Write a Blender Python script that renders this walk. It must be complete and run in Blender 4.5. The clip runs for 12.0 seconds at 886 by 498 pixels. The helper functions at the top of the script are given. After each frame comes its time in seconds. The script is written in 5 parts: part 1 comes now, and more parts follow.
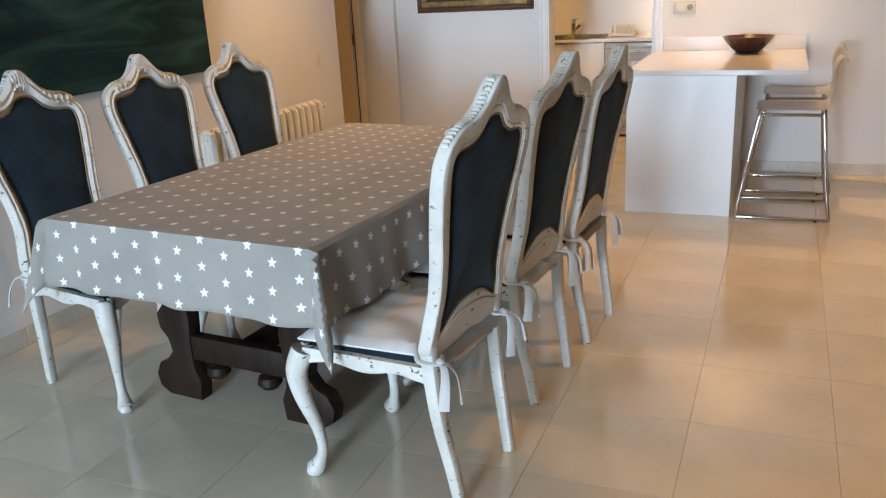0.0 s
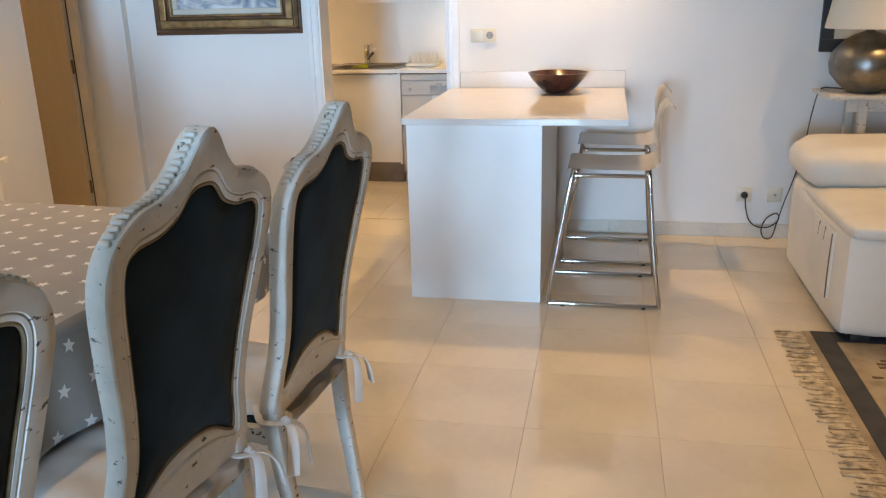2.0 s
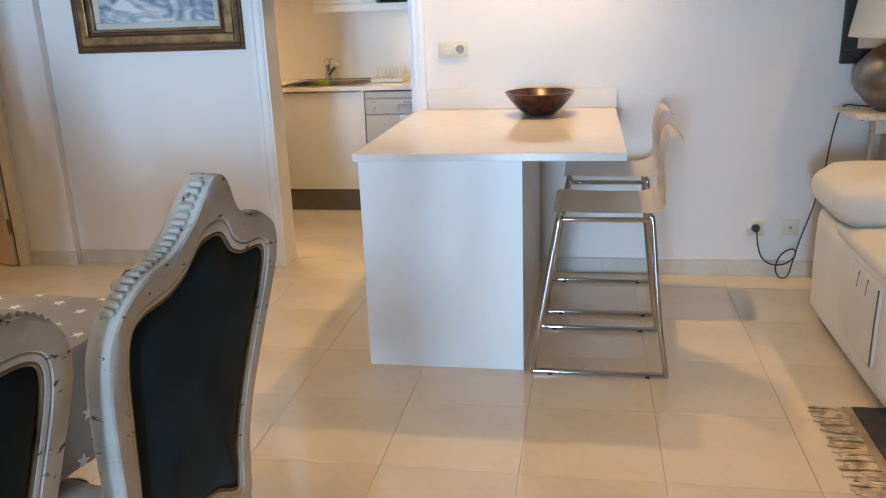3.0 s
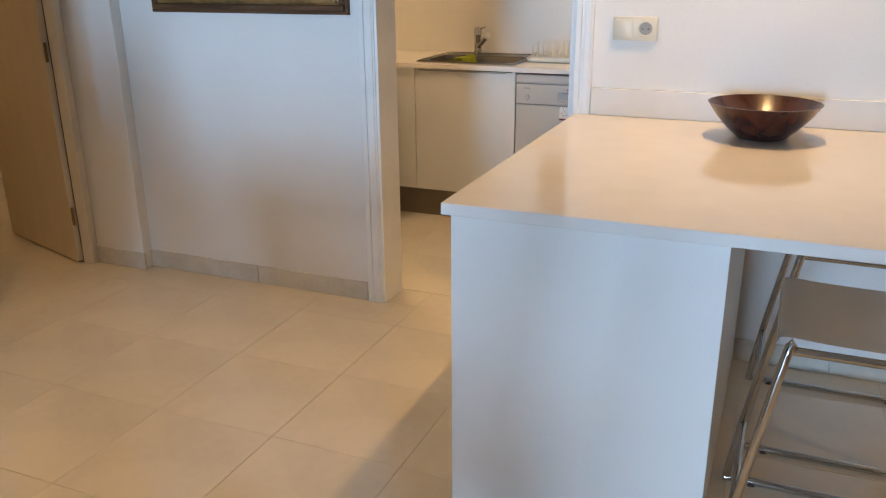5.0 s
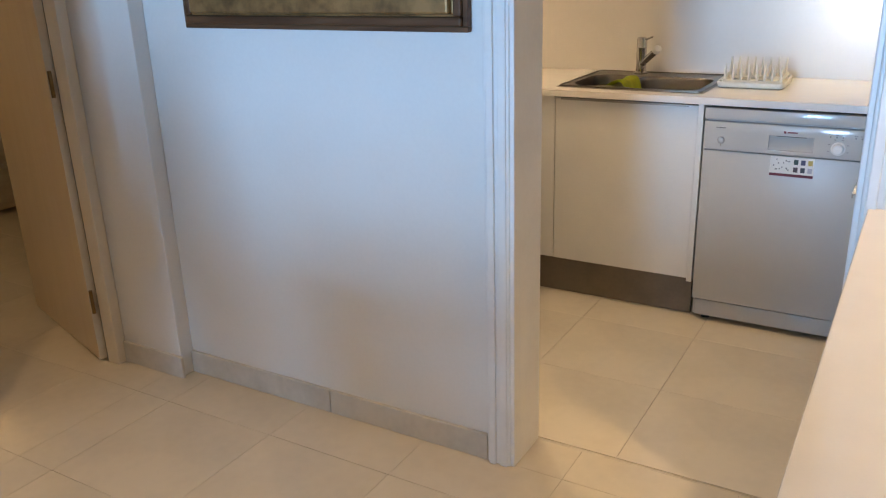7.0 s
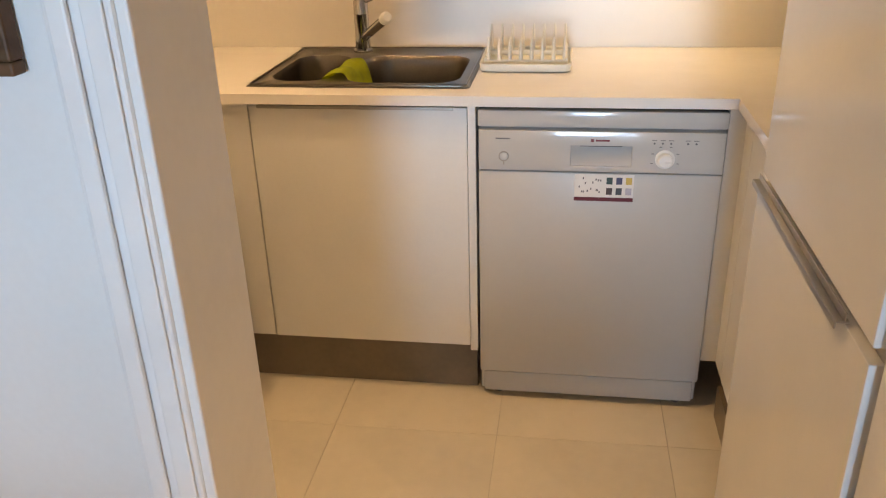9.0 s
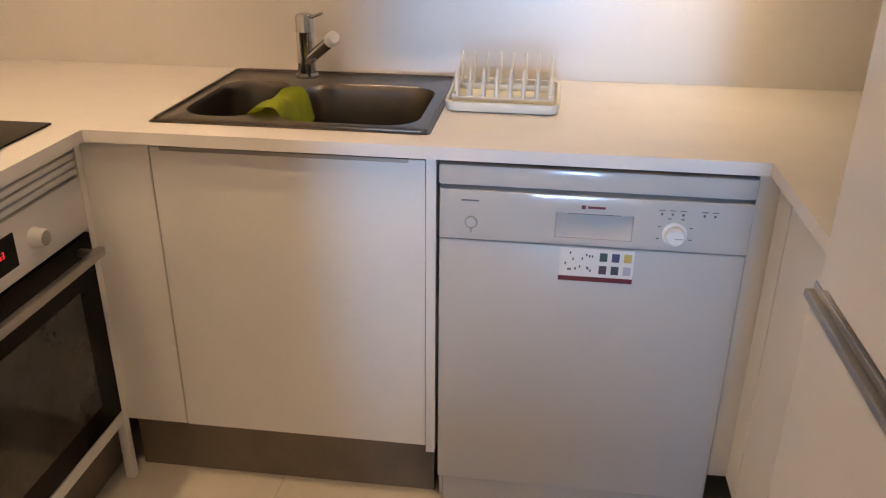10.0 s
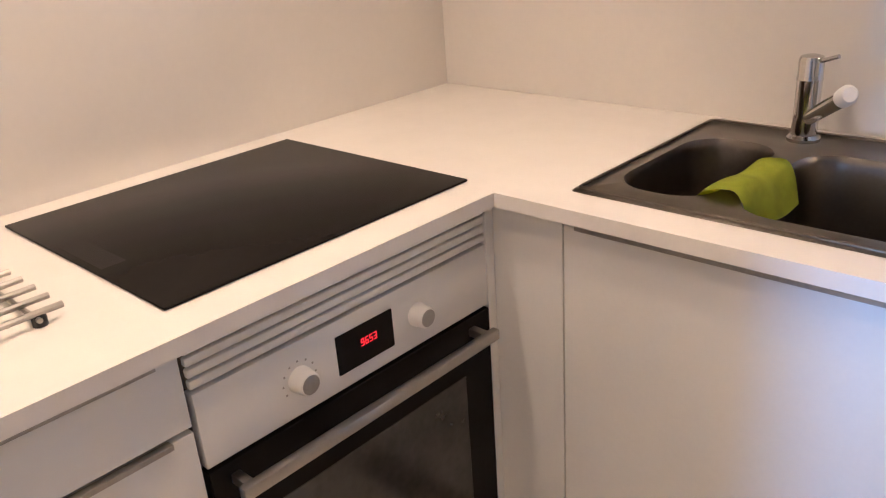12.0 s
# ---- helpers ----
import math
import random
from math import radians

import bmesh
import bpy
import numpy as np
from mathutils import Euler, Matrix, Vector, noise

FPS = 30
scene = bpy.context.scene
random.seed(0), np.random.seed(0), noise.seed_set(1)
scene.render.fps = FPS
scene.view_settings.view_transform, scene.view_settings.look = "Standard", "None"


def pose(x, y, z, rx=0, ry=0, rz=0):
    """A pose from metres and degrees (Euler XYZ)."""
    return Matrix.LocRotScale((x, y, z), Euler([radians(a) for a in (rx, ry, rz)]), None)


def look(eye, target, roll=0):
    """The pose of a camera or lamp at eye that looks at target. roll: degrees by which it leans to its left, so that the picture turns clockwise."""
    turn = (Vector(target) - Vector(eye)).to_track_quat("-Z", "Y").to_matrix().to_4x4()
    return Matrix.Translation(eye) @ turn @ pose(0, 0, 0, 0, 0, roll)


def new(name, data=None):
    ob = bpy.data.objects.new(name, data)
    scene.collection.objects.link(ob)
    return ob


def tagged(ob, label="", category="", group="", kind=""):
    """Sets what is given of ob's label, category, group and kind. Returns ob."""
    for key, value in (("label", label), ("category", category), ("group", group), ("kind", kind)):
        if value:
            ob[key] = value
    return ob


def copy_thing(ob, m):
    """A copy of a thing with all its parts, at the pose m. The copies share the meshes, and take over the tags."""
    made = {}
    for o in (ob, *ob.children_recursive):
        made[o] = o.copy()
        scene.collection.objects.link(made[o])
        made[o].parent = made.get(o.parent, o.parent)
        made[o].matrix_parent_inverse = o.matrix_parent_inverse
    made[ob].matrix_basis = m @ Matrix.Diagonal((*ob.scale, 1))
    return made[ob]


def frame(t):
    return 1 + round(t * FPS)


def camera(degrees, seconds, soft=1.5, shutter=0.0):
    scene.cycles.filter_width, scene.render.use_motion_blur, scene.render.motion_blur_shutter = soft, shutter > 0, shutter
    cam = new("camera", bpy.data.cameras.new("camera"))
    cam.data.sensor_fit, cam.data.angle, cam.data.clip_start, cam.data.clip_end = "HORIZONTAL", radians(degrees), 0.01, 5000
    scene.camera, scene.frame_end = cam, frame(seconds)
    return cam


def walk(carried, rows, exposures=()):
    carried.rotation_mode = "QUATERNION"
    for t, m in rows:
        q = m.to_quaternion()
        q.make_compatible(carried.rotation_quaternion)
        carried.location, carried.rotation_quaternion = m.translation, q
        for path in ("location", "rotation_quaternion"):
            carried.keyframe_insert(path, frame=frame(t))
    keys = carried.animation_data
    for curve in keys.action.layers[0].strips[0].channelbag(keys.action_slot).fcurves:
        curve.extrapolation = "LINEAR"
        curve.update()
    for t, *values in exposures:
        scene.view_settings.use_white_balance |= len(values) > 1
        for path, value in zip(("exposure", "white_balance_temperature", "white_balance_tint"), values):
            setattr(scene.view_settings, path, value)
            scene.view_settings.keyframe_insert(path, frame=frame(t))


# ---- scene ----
cam = camera(56.9, 12.0, 1.2)
PATH = [
    (0, (-0.055, -0.015, 1.475), (-0.797, 1.735, 0.854), -3.1),
    (0.5, (-0.021, 0.32, 1.468), (-0.651, 2.118, 0.86), -1.8),
    (1, (-0.018, 0.672, 1.444), (-0.548, 2.51, 0.862), -1.5),
    (1.5, (-0.031, 1.039, 1.45), (-0.44, 2.908, 0.868), -1.4),
    (2, (-0.031, 1.407, 1.441), (-0.409, 3.28, 0.848), -1.4),
    (2.5, (-0.08, 1.763, 1.449), (-0.419, 3.647, 0.869), -2.3),
    (2.7, (-0.074, 1.9, 1.451), (-0.402, 3.787, 0.876), -2.2),
    (4.3, (-0.116, 2.945, 1.435), (-0.664, 4.754, 0.779), -0.1),
    (4.5, (-0.147, 3.064, 1.427), (-0.732, 4.861, 0.773), 0.3),
    (5, (-0.24, 3.411, 1.43), (-0.972, 5.151, 0.769), -0.5),
    (5.5, (-0.352, 3.749, 1.425), (-1.209, 5.439, 0.786), -0.0),
    (6, (-0.481, 4.057, 1.425), (-1.481, 5.657, 0.762), 0.2),
    (6.5, (-0.711, 4.308, 1.441), (-1.726, 5.894, 0.767), -1.8),
    (6.7, (-0.784, 4.407, 1.41), (-1.793, 6.004, 0.752), -1.7),
    (8.3, (-1.31, 5.313, 1.404), (-1.852, 7.067, 0.611), -3.1),
    (8.5, (-1.34, 5.444, 1.403), (-1.823, 7.208, 0.593), -3.1),
    (9, (-1.379, 5.688, 1.401), (-1.665, 7.482, 0.566), -1.7),
    (9.5, (-1.414, 5.918, 1.404), (-1.54, 7.739, 0.587), -0.4),
    (10, (-1.395, 6.162, 1.37), (-1.626, 7.969, 0.545), 0.6),
    (10.5, (-1.423, 6.379, 1.369), (-1.82, 8.142, 0.512), -0.9),
    (11, (-1.467, 6.532, 1.368), (-2.044, 8.255, 0.531), -2.2),
    (11.5, (-1.479, 6.629, 1.379), (-2.49, 8.156, 0.576), -3.7),
    (12, (-1.483, 6.654, 1.37), (-2.758, 7.975, 0.577), -4.1),
]
EXPOSURE = [(0, -0.36, 10500, 17), (1, -0.38, 10400, 14), (1.5, -0.24, 8900, 10), (2, -0.2, 8300, 9), (2.7, -0.26, 8100, 9), (4.5, -0.48, 8200, 10), (5.5, -0.52, 7600, 7), (6.7, -0.44, 6700, 6), (8.5, -0.14, 8900, 9), (9, -0.26, 9200, 13), (9.5, -0.56, 7200, 15), (10, -0.42, 7000, 15), (10.5, -0.3, 6900, 16), (11, -0.48, 7300, 18), (11.5, -0.08, 6200, 15), (12, 0.0, 5700, 18)]
walk(cam, [(t, look(eye, target, roll)) for t, eye, target, roll in PATH], EXPOSURE)

# ---- world, window light, lamps ----
world = bpy.data.worlds.new("sky_world")
scene.world = world
world.use_nodes = True
wn = world.node_tree.nodes
sky = wn.new("ShaderNodeTexSky")
sky.sky_type, sky.sun_disc = "NISHITA", False
sky.sun_elevation, sky.sun_rotation = radians(48), radians(40)
world.node_tree.links.new(sky.outputs[0], wn["Background"].inputs[0])
wn["Background"].inputs[1].default_value = 0.10

BY = -6.60                            # rear wall of the living room
DAY_W, SPOT_W = 430.0, 80.0
WARM, SOFTWARM = (1.0, 0.66, 0.35), (1.0, 0.72, 0.45)


def lamp(name, kind, m, energy, color):
    data = bpy.data.lights.new(name, kind)
    data.energy, data.color = energy, color
    ob = new(name, data)
    ob.matrix_basis = m
    return ob, data


sun_ob, sun_data = lamp("sun", "SUN", look((2, 10, 12), (0, 0, 0)), 3.0, (1.0, 0.95, 0.88))
sun_data.angle = radians(0.5)
# daylight through the wide terrace window behind the start
day_ob, day_data = lamp("window_daylight", "AREA", pose(-1.30, BY + 0.03, 1.22, 90, 0, 0), DAY_W, (0.30, 0.56, 1.0))
day_data.shape, day_data.size, day_data.size_y = "RECTANGLE", 1.85, 2.0
day_data.spread = radians(90)


# ---- materials ----
def mat(name, col, rough=0.5, metal=0.0, var=0.08, scale=3.0, fine=60.0, bump=0.05, coat=0.0, rvar=0.1, tint=None, rand=0.0, sheen=0.0):
    """A surface with broad stains, fine grain, uneven gloss and fine relief, in metres."""
    m = bpy.data.materials.new(name)
    m.use_nodes = True
    nt = m.node_tree
    n, l = nt.nodes, nt.links
    bs = n["Principled BSDF"]
    tc = n.new("ShaderNodeTexCoord")
    broad, grain = n.new("ShaderNodeTexNoise"), n.new("ShaderNodeTexNoise")
    for tex, s, d in ((broad, scale, 4), (grain, fine, 3)):
        tex.inputs["Scale"].default_value, tex.inputs["Detail"].default_value = s, d
        l.new(tc.outputs["Object"], tex.inputs["Vector"])
    mix = n.new("ShaderNodeMix")
    mix.data_type = "RGBA"
    dark = tint or tuple(c * (1 - 2.2 * var) for c in col)
    light = tuple(min(1, c * (1 + 0.5 * var)) for c in col)
    mix.inputs["A"].default_value, mix.inputs["B"].default_value = (*dark, 1), (*light, 1)
    ramp = n.new("ShaderNodeMapRange")
    ramp.inputs["From Min"].default_value, ramp.inputs["From Max"].default_value = 0.3, 0.62
    add = n.new("ShaderNodeMath")
    add.operation = "MULTIPLY_ADD"
    l.new(grain.outputs[0], add.inputs[0])
    add.inputs[1].default_value = 0.25
    l.new(broad.outputs[0], add.inputs[2])
    sub = n.new("ShaderNodeMath")
    sub.operation = "SUBTRACT"
    l.new(add.outputs[0], sub.inputs[0])
    sub.inputs[1].default_value = 0.125
    l.new(sub.outputs[0], ramp.inputs["Value"])
    last = ramp.outputs[0]
    if rand:
        oi = n.new("ShaderNodeObjectInfo")
        ra = n.new("ShaderNodeMath")
        ra.operation = "MULTIPLY_ADD"
        l.new(oi.outputs["Random"], ra.inputs[0])
        ra.inputs[1].default_value = -rand
        l.new(last, ra.inputs[2])
        last = ra.outputs[0]
    l.new(last, mix.inputs["Factor"])
    l.new(mix.outputs["Result"], bs.inputs["Base Color"])
    rr = n.new("ShaderNodeMapRange")
    rr.inputs["To Min"].default_value, rr.inputs["To Max"].default_value = max(0.02, rough * (1 - rvar)), min(1, rough * (1 + rvar))
    l.new(sub.outputs[0], rr.inputs["Value"])
    l.new(rr.outputs[0], bs.inputs["Roughness"])
    bs.inputs["Metallic"].default_value = metal
    bs.inputs["Coat Weight"].default_value = coat
    bs.inputs["Coat Roughness"].default_value = 0.08
    bs.inputs["Sheen Weight"].default_value = sheen
    if bump:
        b = n.new("ShaderNodeBump")
        b.inputs["Strength"].default_value, b.inputs["Distance"].default_value = bump, 0.004
        l.new(add.outputs[0], b.inputs["Height"])
        l.new(b.outputs[0], bs.inputs["Normal"])
    return m


def nodes_of(m):
    return m.node_tree.nodes, m.node_tree.links, m.node_tree.nodes["Principled BSDF"]


def wood(name, a, b, scale=12.0, rough=0.45, stretch=(1, 1, 8)):
    m = mat(name, a, rough, var=0.1)
    n, l, bs = nodes_of(m)
    tc, mp, tx, rp = n.new("ShaderNodeTexCoord"), n.new("ShaderNodeMapping"), n.new("ShaderNodeTexNoise"), n.new("ShaderNodeValToRGB")
    mp.inputs["Scale"].default_value = [8.0 / s for s in stretch]
    tx.inputs["Scale"].default_value, tx.inputs["Detail"].default_value, tx.inputs["Distortion"].default_value = scale / 4, 6, 1.2
    l.new(tc.outputs["Object"], mp.inputs[0])
    l.new(mp.outputs[0], tx.inputs["Vector"])
    l.new(tx.outputs[0], rp.inputs[0])
    rp.color_ramp.elements[0].position, rp.color_ramp.elements[1].position = 0.35, 0.65
    rp.color_ramp.elements[0].color, rp.color_ramp.elements[1].color = (*a, 1), (*b, 1)
    l.new(rp.outputs[0], bs.inputs["Base Color"])
    return m


def chipped(name, paint, under, amount=0.36, scale=22.0):
    """Old paint worn through to the wood in small flecks."""
    m = mat(name, paint, 0.5, var=0.07, scale=9, bump=0.15)
    n, l, bs = nodes_of(m)
    tc, mp, tx, mr, mx = n.new("ShaderNodeTexCoord"), n.new("ShaderNodeMapping"), n.new("ShaderNodeTexNoise"), n.new("ShaderNodeMapRange"), n.new("ShaderNodeMix")
    mp.inputs["Scale"].default_value = (1.0, 1.0, 1.7)
    tx.inputs["Scale"].default_value, tx.inputs["Detail"].default_value, tx.inputs["Roughness"].default_value = scale, 7, 0.62
    l.new(tc.outputs["Object"], mp.inputs[0])
    l.new(mp.outputs[0], tx.inputs["Vector"])
    mr.inputs["From Min"].default_value, mr.inputs["From Max"].default_value = amount, amount - 0.03
    geo = n.new("ShaderNodeNewGeometry")
    pm = n.new("ShaderNodeMapRange")
    pm.inputs["From Min"].default_value, pm.inputs["From Max"].default_value = 0.5, 0.62
    pm.inputs["To Min"].default_value, pm.inputs["To Max"].default_value = 0.0, -0.06
    l.new(geo.outputs["Pointiness"], pm.inputs["Value"])
    ad = n.new("ShaderNodeMath")
    l.new(tx.outputs[0], ad.inputs[0])
    l.new(pm.outputs[0], ad.inputs[1])
    l.new(ad.outputs[0], mr.inputs["Value"])
    old = bs.inputs["Base Color"].links[0].from_socket
    mx.data_type = "RGBA"
    l.new(old, mx.inputs["A"])
    mx.inputs["B"].default_value = (*under, 1)
    l.new(mr.outputs[0], mx.inputs["Factor"])
    l.new(mx.outputs["Result"], bs.inputs["Base Color"])
    return m


def glow(name, col, power):
    m = bpy.data.materials.new(name)
    m.use_nodes = True
    bs = m.node_tree.nodes["Principled BSDF"]
    bs.inputs["Base Color"].default_value = (*col, 1)
    bs.inputs["Emission Color"].default_value, bs.inputs["Emission Strength"].default_value = (*col, 1), power
    return m


def glass(name, col=(0.95, 0.97, 0.96)):
    m = bpy.data.materials.new(name)
    m.use_nodes = True
    bs = m.node_tree.nodes["Principled BSDF"]
    bs.inputs["Base Color"].default_value, bs.inputs["Roughness"].default_value = (*col, 1), 0.0
    bs.inputs["Transmission Weight"].default_value, bs.inputs["IOR"].default_value = 1.0, 1.45
    return m


def star_cloth(name, base, star, cell=0.187, pitch=0.0435, big=0.0185):
    """Linen with rows of printed five-pointed stars, in metres along the unfolded cloth."""
    m = mat(name, base, 0.9, var=0.06, scale=5, fine=420, bump=0.12, sheen=0.2)
    n, l, bs = nodes_of(m)

    def calc(op, a, b=None, c=None):
        k = n.new("ShaderNodeMath")
        k.operation = op
        for i, v in enumerate((a, b, c)):
            if v is None:
                continue
            if isinstance(v, (int, float)):
                k.inputs[i].default_value = v
            else:
                l.new(v, k.inputs[i])
        return k.outputs[0]
    uv, sep = n.new("ShaderNodeUVMap"), n.new("ShaderNodeSeparateXYZ")
    uv.uv_map = "unfolded"
    l.new(uv.outputs[0], sep.inputs[0])
    v = calc("ADD", calc("DIVIDE", sep.outputs[1], pitch), 0.098)
    row = calc("FLOOR", v)
    odd = calc("MODULO", calc("ABSOLUTE", row), 2.0)
    u = calc("ADD", calc("ADD", calc("DIVIDE", sep.outputs[0], cell), calc("MULTIPLY", odd, 0.5)), 0.1925)
    px = calc("MULTIPLY", calc("SUBTRACT", calc("FRACT", u), 0.5), cell)
    py = calc("MULTIPLY", calc("SUBTRACT", calc("SUBTRACT", v, row), 0.5), pitch)
    r = calc("SQRT", calc("ADD", calc("MULTIPLY", px, px), calc("MULTIPLY", py, py)))
    th = calc("ADD", calc("ARCTAN2", px, py), 6.28318)
    a = calc("ABSOLUTE", calc("SUBTRACT", calc("MODULO", calc("ADD", th, 0.62832), 1.256637), 0.62832))
    inner = big * 0.45
    nx, ny = inner * math.sin(0.62832), big - inner * math.cos(0.62832)
    side = calc("ADD", calc("MULTIPLY", calc("MULTIPLY", r, calc("COSINE", a)), nx), calc("MULTIPLY", calc("MULTIPLY", r, calc("SINE", a)), ny))
    inside = calc("LESS_THAN", side, nx * big)
    old = bs.inputs["Base Color"].links[0].from_socket
    mx = n.new("ShaderNodeMix")
    mx.data_type = "RGBA"
    l.new(old, mx.inputs["A"])
    mx.inputs["B"].default_value = (*star, 1)
    l.new(inside, mx.inputs["Factor"])
    l.new(mx.outputs["Result"], bs.inputs["Base Color"])
    return m


def painted_sea(name, stops, scale=2.2, stretch=(1, 1, 3.5), rough=0.35, bump=0.5):
    m = mat(name, stops[0][1], rough, bump=0)
    n, l, bs = nodes_of(m)
    tc, mp, tx, rp, b = n.new("ShaderNodeTexCoord"), n.new("ShaderNodeMapping"), n.new("ShaderNodeTexNoise"), n.new("ShaderNodeValToRGB"), n.new("ShaderNodeBump")
    mp.inputs["Scale"].default_value = stretch
    tx.inputs["Scale"].default_value, tx.inputs["Detail"].default_value, tx.inputs["Distortion"].default_value = scale, 8, 1.4
    l.new(tc.outputs["Object"], mp.inputs[0])
    l.new(mp.outputs[0], tx.inputs["Vector"])
    l.new(tx.outputs[0], rp.inputs[0])
    els = rp.color_ramp.elements
    for i, (p, c) in enumerate(stops):
        e = els[i] if i < 2 else els.new(p)
        e.position, e.color = p, (*c, 1)
    l.new(rp.outputs[0], bs.inputs["Base Color"])
    b.inputs["Strength"].default_value, b.inputs["Distance"].default_value = bump, 0.003
    l.new(tx.outputs[0], b.inputs["Height"])
    l.new(b.outputs[0], bs.inputs["Normal"])
    return m


M_WALL = mat("wall_paint", (0.80, 0.785, 0.755), 0.75, var=0.025, scale=1.2, fine=90, bump=0.12)
# taupe is for walls out of view, dark so that less light bounces
M_TAUPE = mat("bounce_cutting_taupe", (0.40, 0.34, 0.28), 0.8, var=0.04, scale=1.2, fine=90, bump=0.12)
# ceiling colour lowered to beige to weaken and warm the ambient bounce
M_CEIL = mat("toned_down_ceiling_paint", (0.66, 0.62, 0.56), 0.85, var=0.02, scale=1.5)
M_TILE = mat("cream_marble_tile", (0.69, 0.62, 0.505), 0.11, var=0.05, scale=2.4, fine=26, bump=0.006, rand=0.14, rvar=0.3)
nodes_of(M_TILE)[2].inputs["Specular IOR Level"].default_value = 0.85
M_SKIRT = mat("marble_skirting", (0.62, 0.58, 0.51), 0.3, var=0.07, scale=5, fine=40, bump=0.03)
M_GROUT = mat("grout", (0.57, 0.51, 0.42), 0.9, var=0.12, scale=7)
M_TRIM = mat("white_gloss_paint", (0.80, 0.79, 0.77), 0.35, var=0.03, scale=6, bump=0.04)
M_DOOR = wood("cream_door_veneer", (0.67, 0.54, 0.39), (0.70, 0.57, 0.42), 8, 0.4)
M_DOORF = mat("cream_frame_paint", (0.74, 0.67, 0.56), 0.4, var=0.03, scale=5, bump=0.03)
M_STOOL = mat("glossy_white_shell", (0.84, 0.81, 0.74), 0.16, var=0.02, scale=4, bump=0.004)
M_LAM = mat("white_satin_laminate", (0.77, 0.755, 0.725), 0.30, var=0.02, scale=3, fine=140, bump=0.015)
M_GLOSS = mat("white_gloss_front", (0.78, 0.765, 0.735), 0.10, var=0.015, scale=3, bump=0.006)
M_QUARTZ = mat("cream_polished_quartz", (0.79, 0.755, 0.71), 0.07, var=0.015, scale=10, fine=300, bump=0.004)
M_SPLASH = mat("cream_splashback", (0.77, 0.735, 0.69), 0.22, var=0.02, scale=2, bump=0.01)
M_STEEL = mat("brushed_steel", (0.42, 0.40, 0.37), 0.32, 1.0, var=0.08, scale=4, fine=200, bump=0.02)
M_CHROME = mat("chrome", (0.56, 0.55, 0.54), 0.08, 1.0, var=0.02, bump=0.0)
M_SINK = mat("dull_sink_steel", (0.19, 0.172, 0.15), 0.30, 1.0, var=0.1, scale=6, fine=150, bump=0.02)
M_PLINTH = mat("grey_brown_plinth", (0.20, 0.16, 0.12), 0.4, var=0.1, scale=6, bump=0.03)
M_BLACK = mat("black_ceramic_glass", (0.012, 0.010, 0.009), 0.24, var=0.1, bump=0.0)
nodes_of(M_BLACK)[2].inputs["Specular IOR Level"].default_value = 0.07
M_DARK = mat("black_plastic", (0.02, 0.02, 0.02), 0.45, var=0.1)
M_CHAIR = chipped("chipped_ivory_paint", (0.64, 0.61, 0.55), (0.07, 0.06, 0.05), 0.352, 34.0)
M_VELVET = mat("slate_blue_velvet", (0.014, 0.030, 0.043), 0.95, var=0.2, scale=7, fine=500, bump=0.15, sheen=0.06)
nodes_of(M_VELVET)[2].inputs["Specular IOR Level"].default_value = 0.12
M_PIPING = mat("worn_gilt_piping", (0.24, 0.18, 0.11), 0.6, var=0.25, scale=18, bump=0.1)
M_PAD = mat("white_cotton", (0.66, 0.64, 0.61), 0.95, var=0.05, scale=9, fine=500, bump=0.2, sheen=0.2)
M_OAK = wood("dark_carved_walnut", (0.011, 0.005, 0.003), (0.028, 0.013, 0.007), 10, 0.55)
nodes_of(M_OAK)[2].inputs["Specular IOR Level"].default_value = 0.25
M_CLOTH = star_cloth("star_linen", (0.305, 0.282, 0.250), (0.80, 0.79, 0.77))
M_LEATHER = mat("white_leather", (0.80, 0.765, 0.69), 0.42, var=0.04, scale=4, fine=180, bump=0.10)
M_SEAM = mat("brown_seam_thread", (0.16, 0.12, 0.09), 0.8, var=0.1)
M_BOWL = wood("dark_red_brown_bowl", (0.040, 0.012, 0.008), (0.085, 0.026, 0.016), 10, 0.25)
M_GILT = mat("tarnished_gilt", (0.33, 0.19, 0.075), 0.42, 0.45, var=0.25, scale=14, bump=0.2)
M_FRAMEW = wood("walnut_frame", (0.075, 0.034, 0.016), (0.15, 0.072, 0.034), 9, 0.5, (8, 1, 1))
nodes_of(M_FRAMEW)[2].inputs["Specular IOR Level"].default_value = 0.25
M_MOUNT = mat("linen_mount", (0.62, 0.57, 0.48), 0.85, var=0.06, fine=300)
M_SEA1 = painted_sea("stormy_sea_painting", ((0.30, (0.10, 0.16, 0.25)), (0.72, (0.80, 0.81, 0.80)), (0.45, (0.30, 0.36, 0.42)), (0.58, (0.55, 0.57, 0.58))), 7, (1, 1, 1.8))
M_SEA2 = painted_sea("green_wave_painting", ((0.30, (0.004, 0.018, 0.016)), (0.75, (0.032, 0.100, 0.080)), (0.48, (0.008, 0.034, 0.030)), (0.60, (0.016, 0.060, 0.050))), 1.6, (1, 0.7, 4.0), 0.6)
nodes_of(M_SEA2)[2].inputs["Specular IOR Level"].default_value = 0.15
M_PLATE = mat("cream_plastic", (0.72, 0.66, 0.53), 0.35, var=0.03, bump=0.0)
M_WHITEP = mat("white_plastic", (0.80, 0.78, 0.74), 0.35, var=0.02, bump=0.0)
# M_DWD and M_DW: white enamel greyed, with blocked daylight put into the colour
M_DWD = mat("shade_dimmed_satin_enamel", (0.53, 0.515, 0.49), 0.34, var=0.015, scale=3, bump=0.003)
